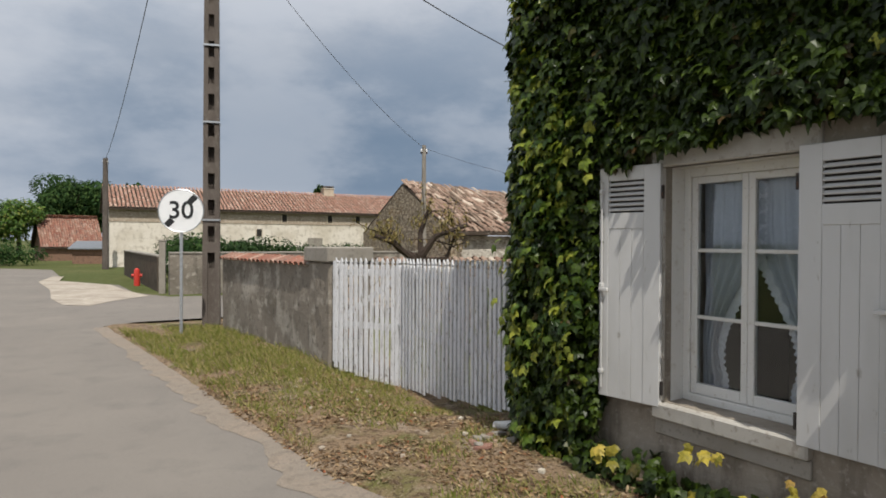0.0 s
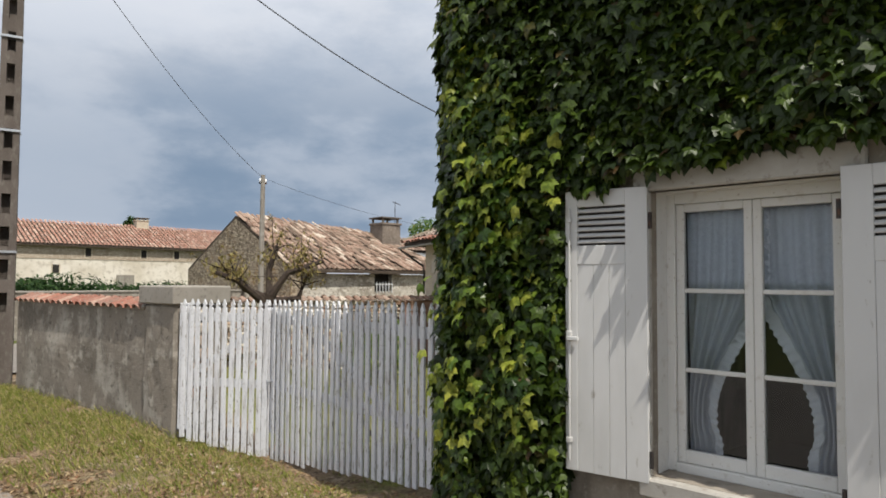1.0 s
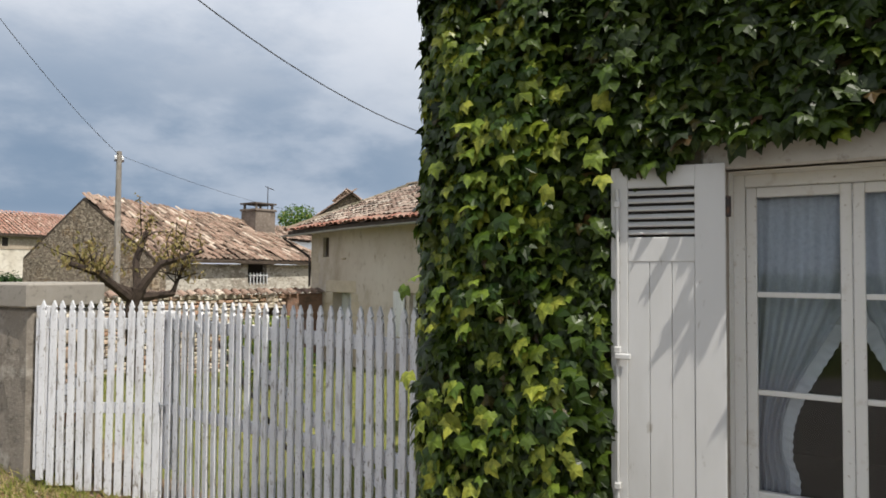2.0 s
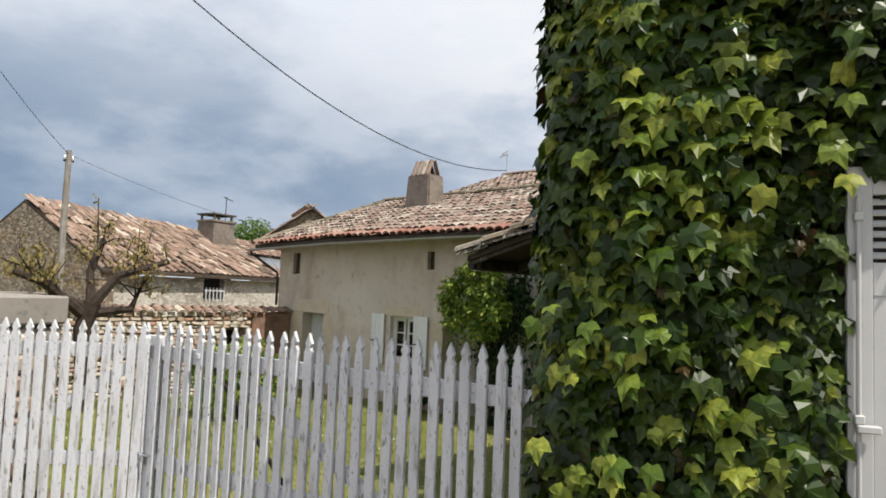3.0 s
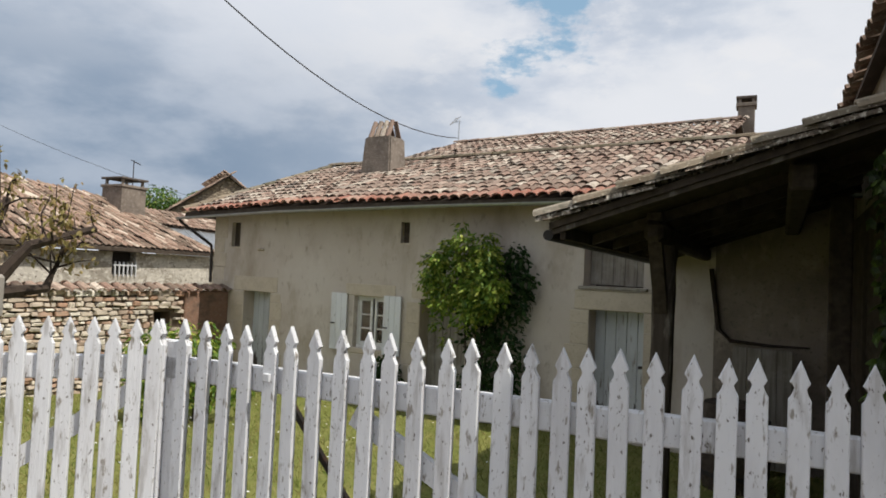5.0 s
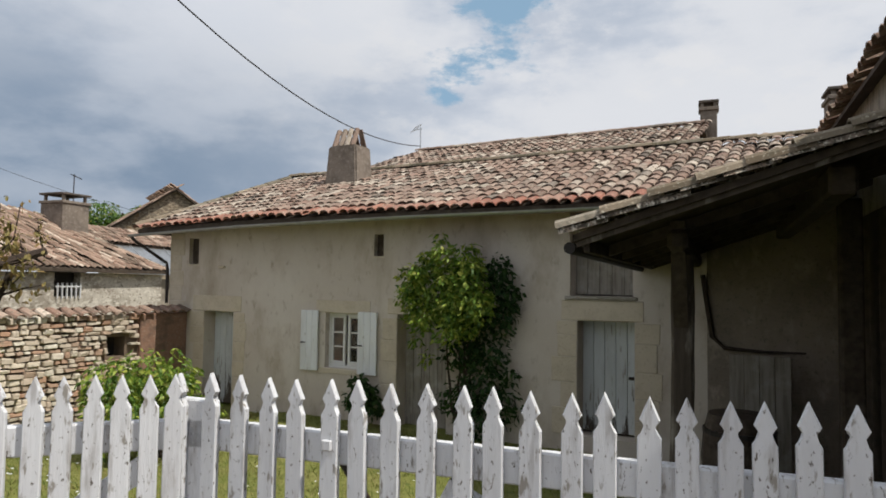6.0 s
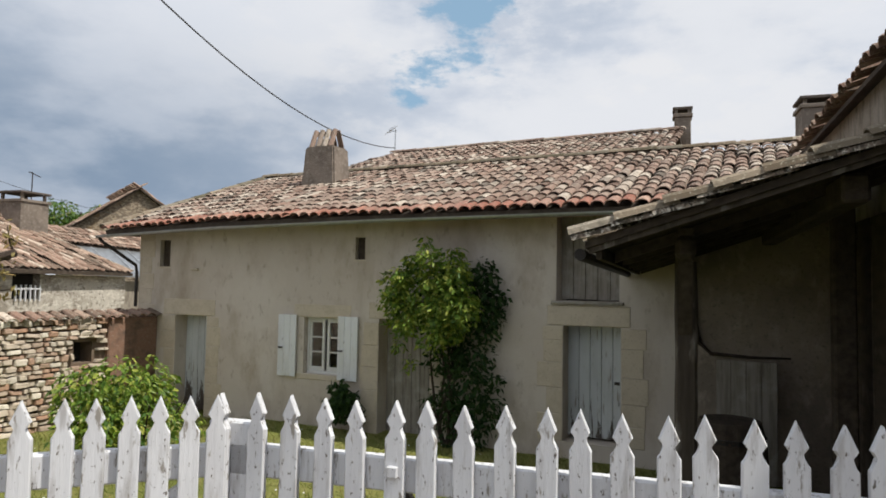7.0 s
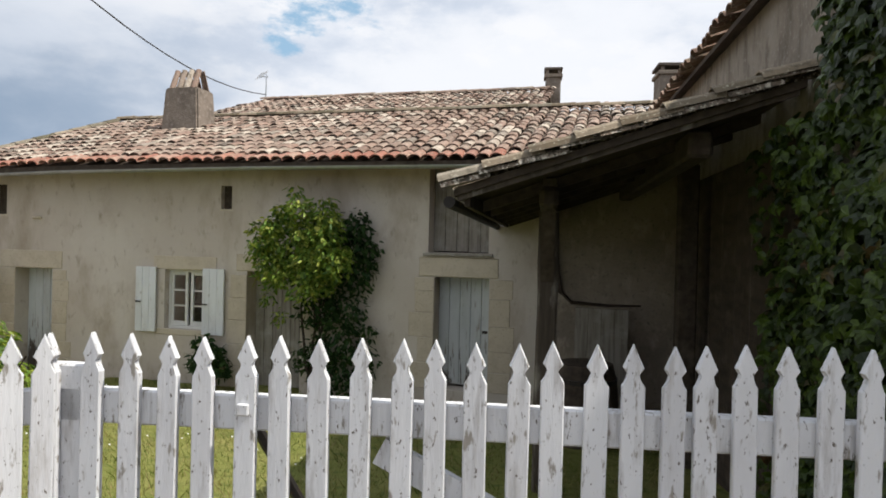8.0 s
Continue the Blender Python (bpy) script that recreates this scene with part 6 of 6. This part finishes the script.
def climber():
    t = thing("climbing_rose", pose(FX - 0.05, 11.2, -0.55), "bushy climbing shrub against the farmhouse wall", "shrub")
    g = np.random.default_rng(70)
    for k in range(5):
        pts = [(-0.08, g.uniform(-0.25, 0.25), 0)]
        for q in range(1, 8):
            pts.append((-0.10 - 0.05 * g.random(), pts[-1][1] + g.normal(0.0, 0.07), q * 0.27))
        part("stem", tube(bmesh.new(), pts, [0.03 - 0.003 * q for q in range(8)], 6), bark, t)
    spots = []
    for _ in range(52):
        a, q = g.uniform(0, 6.283), math.sqrt(g.random())
        cy, cz = 0.06 + 0.62 * q * math.cos(a), 2.12 + 0.64 * q * math.sin(a)
        spots += blob_spots(g, (-0.34 - 0.22 * g.random(), cy, cz), g.uniform(0.14, 0.26), 125, (0.9, 1, 0.85), 0.2)
    for cy, cz in ((0.84, 2.45), (0.72, 1.85), (0.25, 2.95), (-0.30, 2.78), (0.62, 1.45), (0.45, 1.2), (0.88, 2.1)):
        spots += blob_spots(g, (-0.28, cy, cz), 0.12, 34, (1, 1, 1), 0.1)
    leaves("foliage", spots, climb_leaf, t, 71, 0.088, LEAF_B, 0.7)
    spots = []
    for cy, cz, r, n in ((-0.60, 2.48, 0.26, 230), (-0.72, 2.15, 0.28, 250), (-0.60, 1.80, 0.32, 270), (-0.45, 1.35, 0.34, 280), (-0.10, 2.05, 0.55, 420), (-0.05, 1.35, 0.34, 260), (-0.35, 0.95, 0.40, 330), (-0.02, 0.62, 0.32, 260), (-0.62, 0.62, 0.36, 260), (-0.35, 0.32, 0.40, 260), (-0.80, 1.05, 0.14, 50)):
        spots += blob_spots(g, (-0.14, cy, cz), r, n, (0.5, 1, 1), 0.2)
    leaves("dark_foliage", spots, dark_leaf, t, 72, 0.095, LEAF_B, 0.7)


def yard_tree():
    t = thing("pruned_tree", pose(4.75, 14.4, -0.35), "old hard-pruned fruit tree with sparse yellow leaves", "tree")
    g = np.random.default_rng(33)
    part("trunk", tube(bmesh.new(), [(0, 0, -0.3), (0.03, 0, 0.7), (-0.04, 0.04, 1.35), (0.05, 0, 1.75)], [0.15, 0.13, 0.12, 0.13], 9), bark, t)
    tips = []
    for a, b, c in (((0, 0, 1.65), (-0.42, 0.1, 1.85), (-0.75, 0.2, 2.25)), ((0.05, 0, 1.7), (0.35, -0.1, 2.15), (1.05, -0.2, 2.40)), ((0.1, 0, 1.6), (0.65, 0.1, 1.65), (0.85, 0.1, 2.15)), ((-0.1, 0, 1.6), (-0.6, -0.1, 2.0), (-1.0, -0.1, 2.15)), ((0.05, 0, 1.7), (0.1, 0.3, 2.2), (0.3, 0.4, 2.7))):
        part("limb", tube(bmesh.new(), [a, b, c], [0.085, 0.06, 0.045], 7), bark, t)
        tips.append((np.array(b), np.array(c)))
    spots = []
    bm = bmesh.new()
    for b, c in tips:
        for k in range(9):
            p = b + (c - b) * g.uniform(0.1, 1.0)
            q = p + np.array((g.normal(0, 0.3), g.normal(0, 0.3), abs(g.normal(0.25, 0.3))))
            tube(bm, [p, (p + q) / 2 + g.normal(0, 0.05, 3), q], [0.014, 0.010, 0.005], 4)
            for _ in range(22):
                spots.append((p + (q - p) * g.uniform(0.3, 1.1) + g.normal(0, 0.05, 3), g.normal(0, 1, 3), (0, 0, -1)))
    tagged(part("twigs", bm, bark, t), kind="stuff")
    leaves("sparse_leaves", spots, dry_leaf, t, 34, 0.085, LEAF_B, 0.8)


def grass():
    g = np.random.default_rng(90)
    for nm, label, n, pick, size in (
        ("verge_grass", "rough yellow-green grass on the road verge", 60000, lambda: (g.uniform(-1.3, 3.4), g.uniform(3.2, 13.6)), 0.055),
        ("lawn_grass", "short sunlit lawn with small white flowers", 24000, lambda: (g.uniform(3.2, 10.1), g.uniform(6.6, 17.0)), 0.06)):
        vs, fs = [], []
        for _ in range(n):
            x, y = pick()
            d = (x - 3.0) * 0.9816 + (y - 8.0) * 0.1908
            if nm == "verge_grass":
                fence = -0.1 if y > 5.6 else 0.35
                if x < edge_x(y) + 0.12 or d > fence or noise.noise((x * 1.3, y * 1.3, 20)) + 0.25 * g.random() < (0.10 if y < 6.6 else -0.08 if y < 8.6 else -0.24):
                    continue
                wall = 2.22 + (y - 9.62) * -0.3916
                if y > 9.6 and x > wall - 0.05:
                    continue
            elif d < 0.15:
                continue
            z, s, a = ground_z(x, y) - 0.005, size * g.uniform(0.5, 1.6) * (1.0 if nm == "lawn_grass" else 0.8 + 0.6 * smooth(6.5, 9.5, y)), g.uniform(0, 6.283)
            lean = g.normal(0, 0.5, 2) * s
            w = 0.005
            k = len(vs)
            vs += [(x - w * math.cos(a), y - w * math.sin(a), z), (x + w * math.cos(a), y + w * math.sin(a), z), (x + lean[0] * 0.5 + w * 0.6, y + lean[1] * 0.5, z + s * 0.6), (x + lean[0], y + lean[1], z + s)]
            fs += [(k, k + 1, k + 2), (k, k + 2, k + 3)]
        tagged(raw(nm, vs, fs, verge_blade if nm == "verge_grass" else grass_mat), label, "grass", kind="stuff")
    vs, fs = [], []
    for _ in range(160):
        x, y = g.uniform(3.6, 9.8), g.uniform(9.5, 16.5)
        z = ground_z(x, y) + 0.07
        k = len(vs)
        vs += [(x + 0.014 * math.cos(a), y + 0.014 * math.sin(a), z + 0.004 * (q % 2)) for q, a in enumerate(np.linspace(0, 5.5, 7))]
        fs.append(tuple(range(k, k + 7)))
    tagged(raw("daisies", vs, fs, sign_white), "small white daisies in the lawn", "flowers", kind="stuff")


def fallen_leaves():
    g = np.random.default_rng(95)
    spots = []
    while len(spots) < 8200:
        x, y = g.uniform(0.6, 3.6), g.uniform(3.4, 10.5)
        d = (x - 3.0) * 0.9816 + (y - 8.0) * 0.1908
        if x < edge_x(y) + 0.02 or d > (0.0 if y > 5.6 else 0.4) or (y > 9.0 and g.random() < 0.7):
            continue
        if noise.noise((x * 1.6, y * 1.6, 44)) + 0.5 * g.random() < 0.12:
            continue
        spots.append(((x, y, ground_z(x, y) + 0.008), (0, 0, 1), (g.normal(0, 1), g.normal(0, 1), 0)))
    ob = leaves("fallen_leaves", spots, litter_leaf, None, 96, 0.047, LEAF_B, 0.35)
    tagged(ob, "dry brown fallen leaves scattered over the verge", "leaves", kind="stuff")


def litter():
    r = thing("rubble_heap", pose(2.95, 5.50, 0.05), "small heap of broken tile and mortar at the house corner", "rubble")
    rnd = random.Random(3)
    for k in range(9):
        bm = stone_mesh(30 + k)
        part("shard", bm, red_one if k % 3 == 0 else cement, r, m=Matrix.LocRotScale((rnd.uniform(-0.22, 0.22), rnd.uniform(-0.16, 0.16), rnd.uniform(0.0, 0.03)), Euler((rnd.uniform(-0.4, 0.4), rnd.uniform(-0.4, 0.4), rnd.uniform(0, 3))), (rnd.uniform(0.06, 0.18), rnd.uniform(0.05, 0.10), 0.03)))
    p = thing("pipe_stub", pose(3.22, 5.78, 0.10, 80, 0, 40), "short white drain pipe end beside the wall", "pipe")
    part("pipe", tube(bmesh.new(), [(0, 0, -0.1), (0, 0, 0.12)], 0.04, 12), frame_paint, p)
    st = random.Random(8)
    for k in range(60):
        x, y = st.uniform(1.5, 3.3), st.uniform(4.6, 9.2)
        if x < edge_x(y) + 0.2 or (x - 3.0) * 0.98 + (y - 8) * 0.19 > -0.1:
            continue
        s = st.uniform(0.02, 0.05)
        tagged(part("pebble", stone_mesh(60 + k), stone_one, None, m=Matrix.LocRotScale((x, y, ground_z(x, y) + s * 0.2), Euler((0, 0, st.uniform(0, 3))), (s, s * 0.8, s * 0.6))), "small pale stone lying on the verge", "stone", group="verge stones")


def lane_side():
    def low_wall(a, b, h, t, material, label):
        a, b = Vector(a), Vector(b)
        ob = tagged(part("wall_lane", wall_mesh((b - a).length, -0.3, h, t), material, None, m=pose(a.x, a.y, 0, 0, 0, math.degrees(math.atan2(-(b - a).x, (b - a).y)))), label, "wall", kind="structure")
        part("coping", boxes((-0.03, 0, h + 0.002, t + 0.03, (b - a).length, h + 0.06), bevel=0.01), cement, ob)
    low_wall((-1.62, 24.3), (-4.5, 36.4), 1.12, 0.25, soot, "dark low garden wall beside the lane")
    low_wall((8.5, 25.5), (-1.1, 22.9), 1.25, 0.25, grey_render, "stained grey low garden wall along the lane")
    g = thing("gate_pillar", pose(-1.38, 23.5, 0), "square cement gate pillar by the lane", "pillar")
    part("shaft", boxes((-0.1, -0.1, -0.3, 0.1, 0.1, 1.65), bevel=0.012), cement, g)
    part("cap", boxes((-0.12, -0.12, 1.652, 0.12, 0.12, 1.70), bevel=0.012), cement, g)
    hy = thing("fire_hydrant", pose(-2.70, 27.6, -0.05), "red fire hydrant on the grass", "hydrant")
    part("body", tube(bmesh.new(), [(0, 0, -0.1), (0, 0, 0.5), (0, 0, 0.62), (0, 0, 0.68)], [0.11, 0.11, 0.09, 0.03], 12), red_paint, hy)
    part("outlet", tube(bmesh.new(), [(-0.18, 0, 0.4), (0.18, 0, 0.4)], 0.06, 10), red_paint, hy)
    leafy("hedge", -0.3, 31, 0, 2.1, 2.5, "clipped green hedge behind the garden wall", tree_leaf, 6500, 0.17, (1.0, 1.2, 0.6), 0, 14, 41, "hedge")
    leafy("hedge", 1.9, 29.5, 0, 2.0, 2.3, "dark hedge behind the garden wall", dark_leaf, 6500, 0.17, (1.2, 0.8, 0.6), 0, 14, 43, "hedge")
    leafy("hedge", 6.2, 36, -0.25, 2.0, 2.6, "low dark hedge before the long farmhouse", dark_leaf, 6000, 0.2, (1.4, 0.8, 0.5), 0, 14, 45, "hedge")
    leafy("hedge", -14.5, 50, 0, 1.5, 3.0, "low hedge beyond the far bend", tree_leaf, 2200, 0.22, (1.5, 0.7, 0.5), 0, 12, 47, "hedge")
    leafy("hedge", -20.0, 49, 0, 1.5, 3.0, "low hedge beyond the far bend", dark_leaf, 2200, 0.22, (1.5, 0.7, 0.5), 0, 12, 48, "hedge")
    gable_house("cottage", pose(-14.3, 60, -0.6, 0, 0, -68), 2.4, 3.9, 1.9, 4.0, brick_mat, red_one, red_many, "small far cottage with an orange tile roof")
    w = thing("cottage_lean_to", pose(-8.6, 52, 0), "low far outbuilding with a pale roof", "shed")
    part("wall", boxes((-1.6, 0, -0.2, 1.6, 2, 1.1)), brick_mat, w)
    slab(w, "roof", [(-1.8, -0.3, 1.1), (1.8, -0.3, 1.1), (1.8, 2.2, 1.6), (-1.8, 2.2, 1.6)], 0.08, zinc)
    leafy("tree", -16.4, 80, 0, 8.9, 4.1, "large dark far tree with a rounded crown", tree_leaf, 16000, 0.36, (1, 1, 0.85), 0.4, 26, 51)
    leafy("tree", -11.5, 78, 0, 8.5, 3.6, "tall far tree behind the cottage", tree_leaf, 4000, 0.5, (1, 1, 0.9), 0.3, 12, 53)
    leafy("tree", -15.8, 60, 0, 5.0, 2.5, "light green tree by the far bend", shrub_leaf, 4500, 0.30, (1, 1, 0.8), 0.2, 12, 55)
    leafy("tree", 8.5, 66, 0, 7.4, 0.7, "pointed far conifer behind the farmhouse roof", tree_leaf, 900, 0.35, (0.6, 0.6, 1.3), 0.15, 6, 57)
    leafy("tree", 11.6, 64, 0, 7.2, 2.2, "far trees behind the farmhouse roof", dark_leaf, 1800, 0.4, (1.3, 1, 0.4), 0.2, 8, 59)
    leafy("tree", 25.5, 41.0, 0, 6.9, 2.6, "rounded green tree behind the back house", shrub_leaf, 9000, 0.24, (1, 1, 0.75), 0.25, 18, 61)


def back_roofs():
    gable_house("back_house", pose(21.6, 31.6, 0, 0, 0, -28), 2.4, 6, 4.1, 5.82, rubble, tile_one, old_many, "small gabled house with pale tiles behind the yard")
    s = thing("glazed_lean_to", None, "low back roof with a row of grey glazing under old tiles", "roof")
    part("wall", boxes((14.2, 27.0, -0.5, 19.8, 29.2, 1.75)), house_wall, s)
    slab(s, "glazing", [(14.0, 26.7, 2.02), (20.0, 26.7, 1.88), (20.0, 28.3, 2.86), (14.0, 28.3, 3.06)], 0.05, zinc, "grey metal-framed glazing")
    for k in range(9):
        x = 14.1 + 0.72 * k
        z = 2.02 - 0.14 * (x - 14) / 6
        part("glazing_bar", tube(bmesh.new(), [(x, 26.7, z + 0.015), (x, 28.3, z + 1.02)], 0.016, 5), steel, s)
    slab(s, "roof_deck", [(14.0, 28.25, 3.06), (20.0, 28.25, 2.86), (20.0, 29.4, 3.40), (14.0, 29.4, 3.60)], 0.08, beam_wood)
    tiled(s, pose(14.0, 28.2, 3.08, 0, 1.9, 0), 6.0, 1.2, 0.46, lambda u, v: True, tile_one, old_many, None, seed=77)
    a = thing("tv_aerial", pose(15.26, 29.0, 3.25), "thin distant television aerial", "aerial")
    part("mast", tube(bmesh.new(), [(0, 0, 0), (0, 0, 2.1)], 0.018, 5), iron, a)
    part("boom", tube(bmesh.new(), [(-0.12, 0, 2.08), (0.34, 0.1, 1.98)], 0.018, 5), iron, a)


farmhouse()
rear_house()
block_chimney(17.92, 8.74, 3.0, 6.10, 0.36, "slim rendered chimney with a raised cap slab")
block_chimney(16.5, 6.05, 2.0, 5.66, 0.66, "stout rendered chimney with a raised cap slab")
block_chimney(13.5, 26.55, 1.5, 4.30, 0.92, "broad low chimney with an open cap behind the barn", chimney_mat, 0.18)
shed()
barn()
long_house()
lane_side()
back_roofs()
climber()
bush = leafy("shrub", 6.9, 13.55, -0.42, 1.55, 1.0, "rounded garden shrub with yellow-green leaves", climb_leaf, 3600, 0.09, (1, 1, 0.75), 0, 12, 81, "shrub", LEAF_B)
for k in range(6):
    a = k * 1.05
    part("stem", tube(bmesh.new(), [(0.08 * math.cos(a), 0.08 * math.sin(a), -0.05), (0.25 * math.cos(a), 0.25 * math.sin(a), 0.4), (0.5 * math.cos(a), 0.5 * math.sin(a), 0.85)], [0.025, 0.018, 0.008], 6), bark, bush)
leafy("fern_clump", 9.95, 12.85, -0.45, 1.1, 0.42, "dark leafy clump against the farmhouse wall", dark_leaf, 700, 0.11, (0.7, 0.9, 1.0), 0, 6, 83, "plant")
yard_tree()
yard_wall()
grass()
fallen_leaves()
litter()
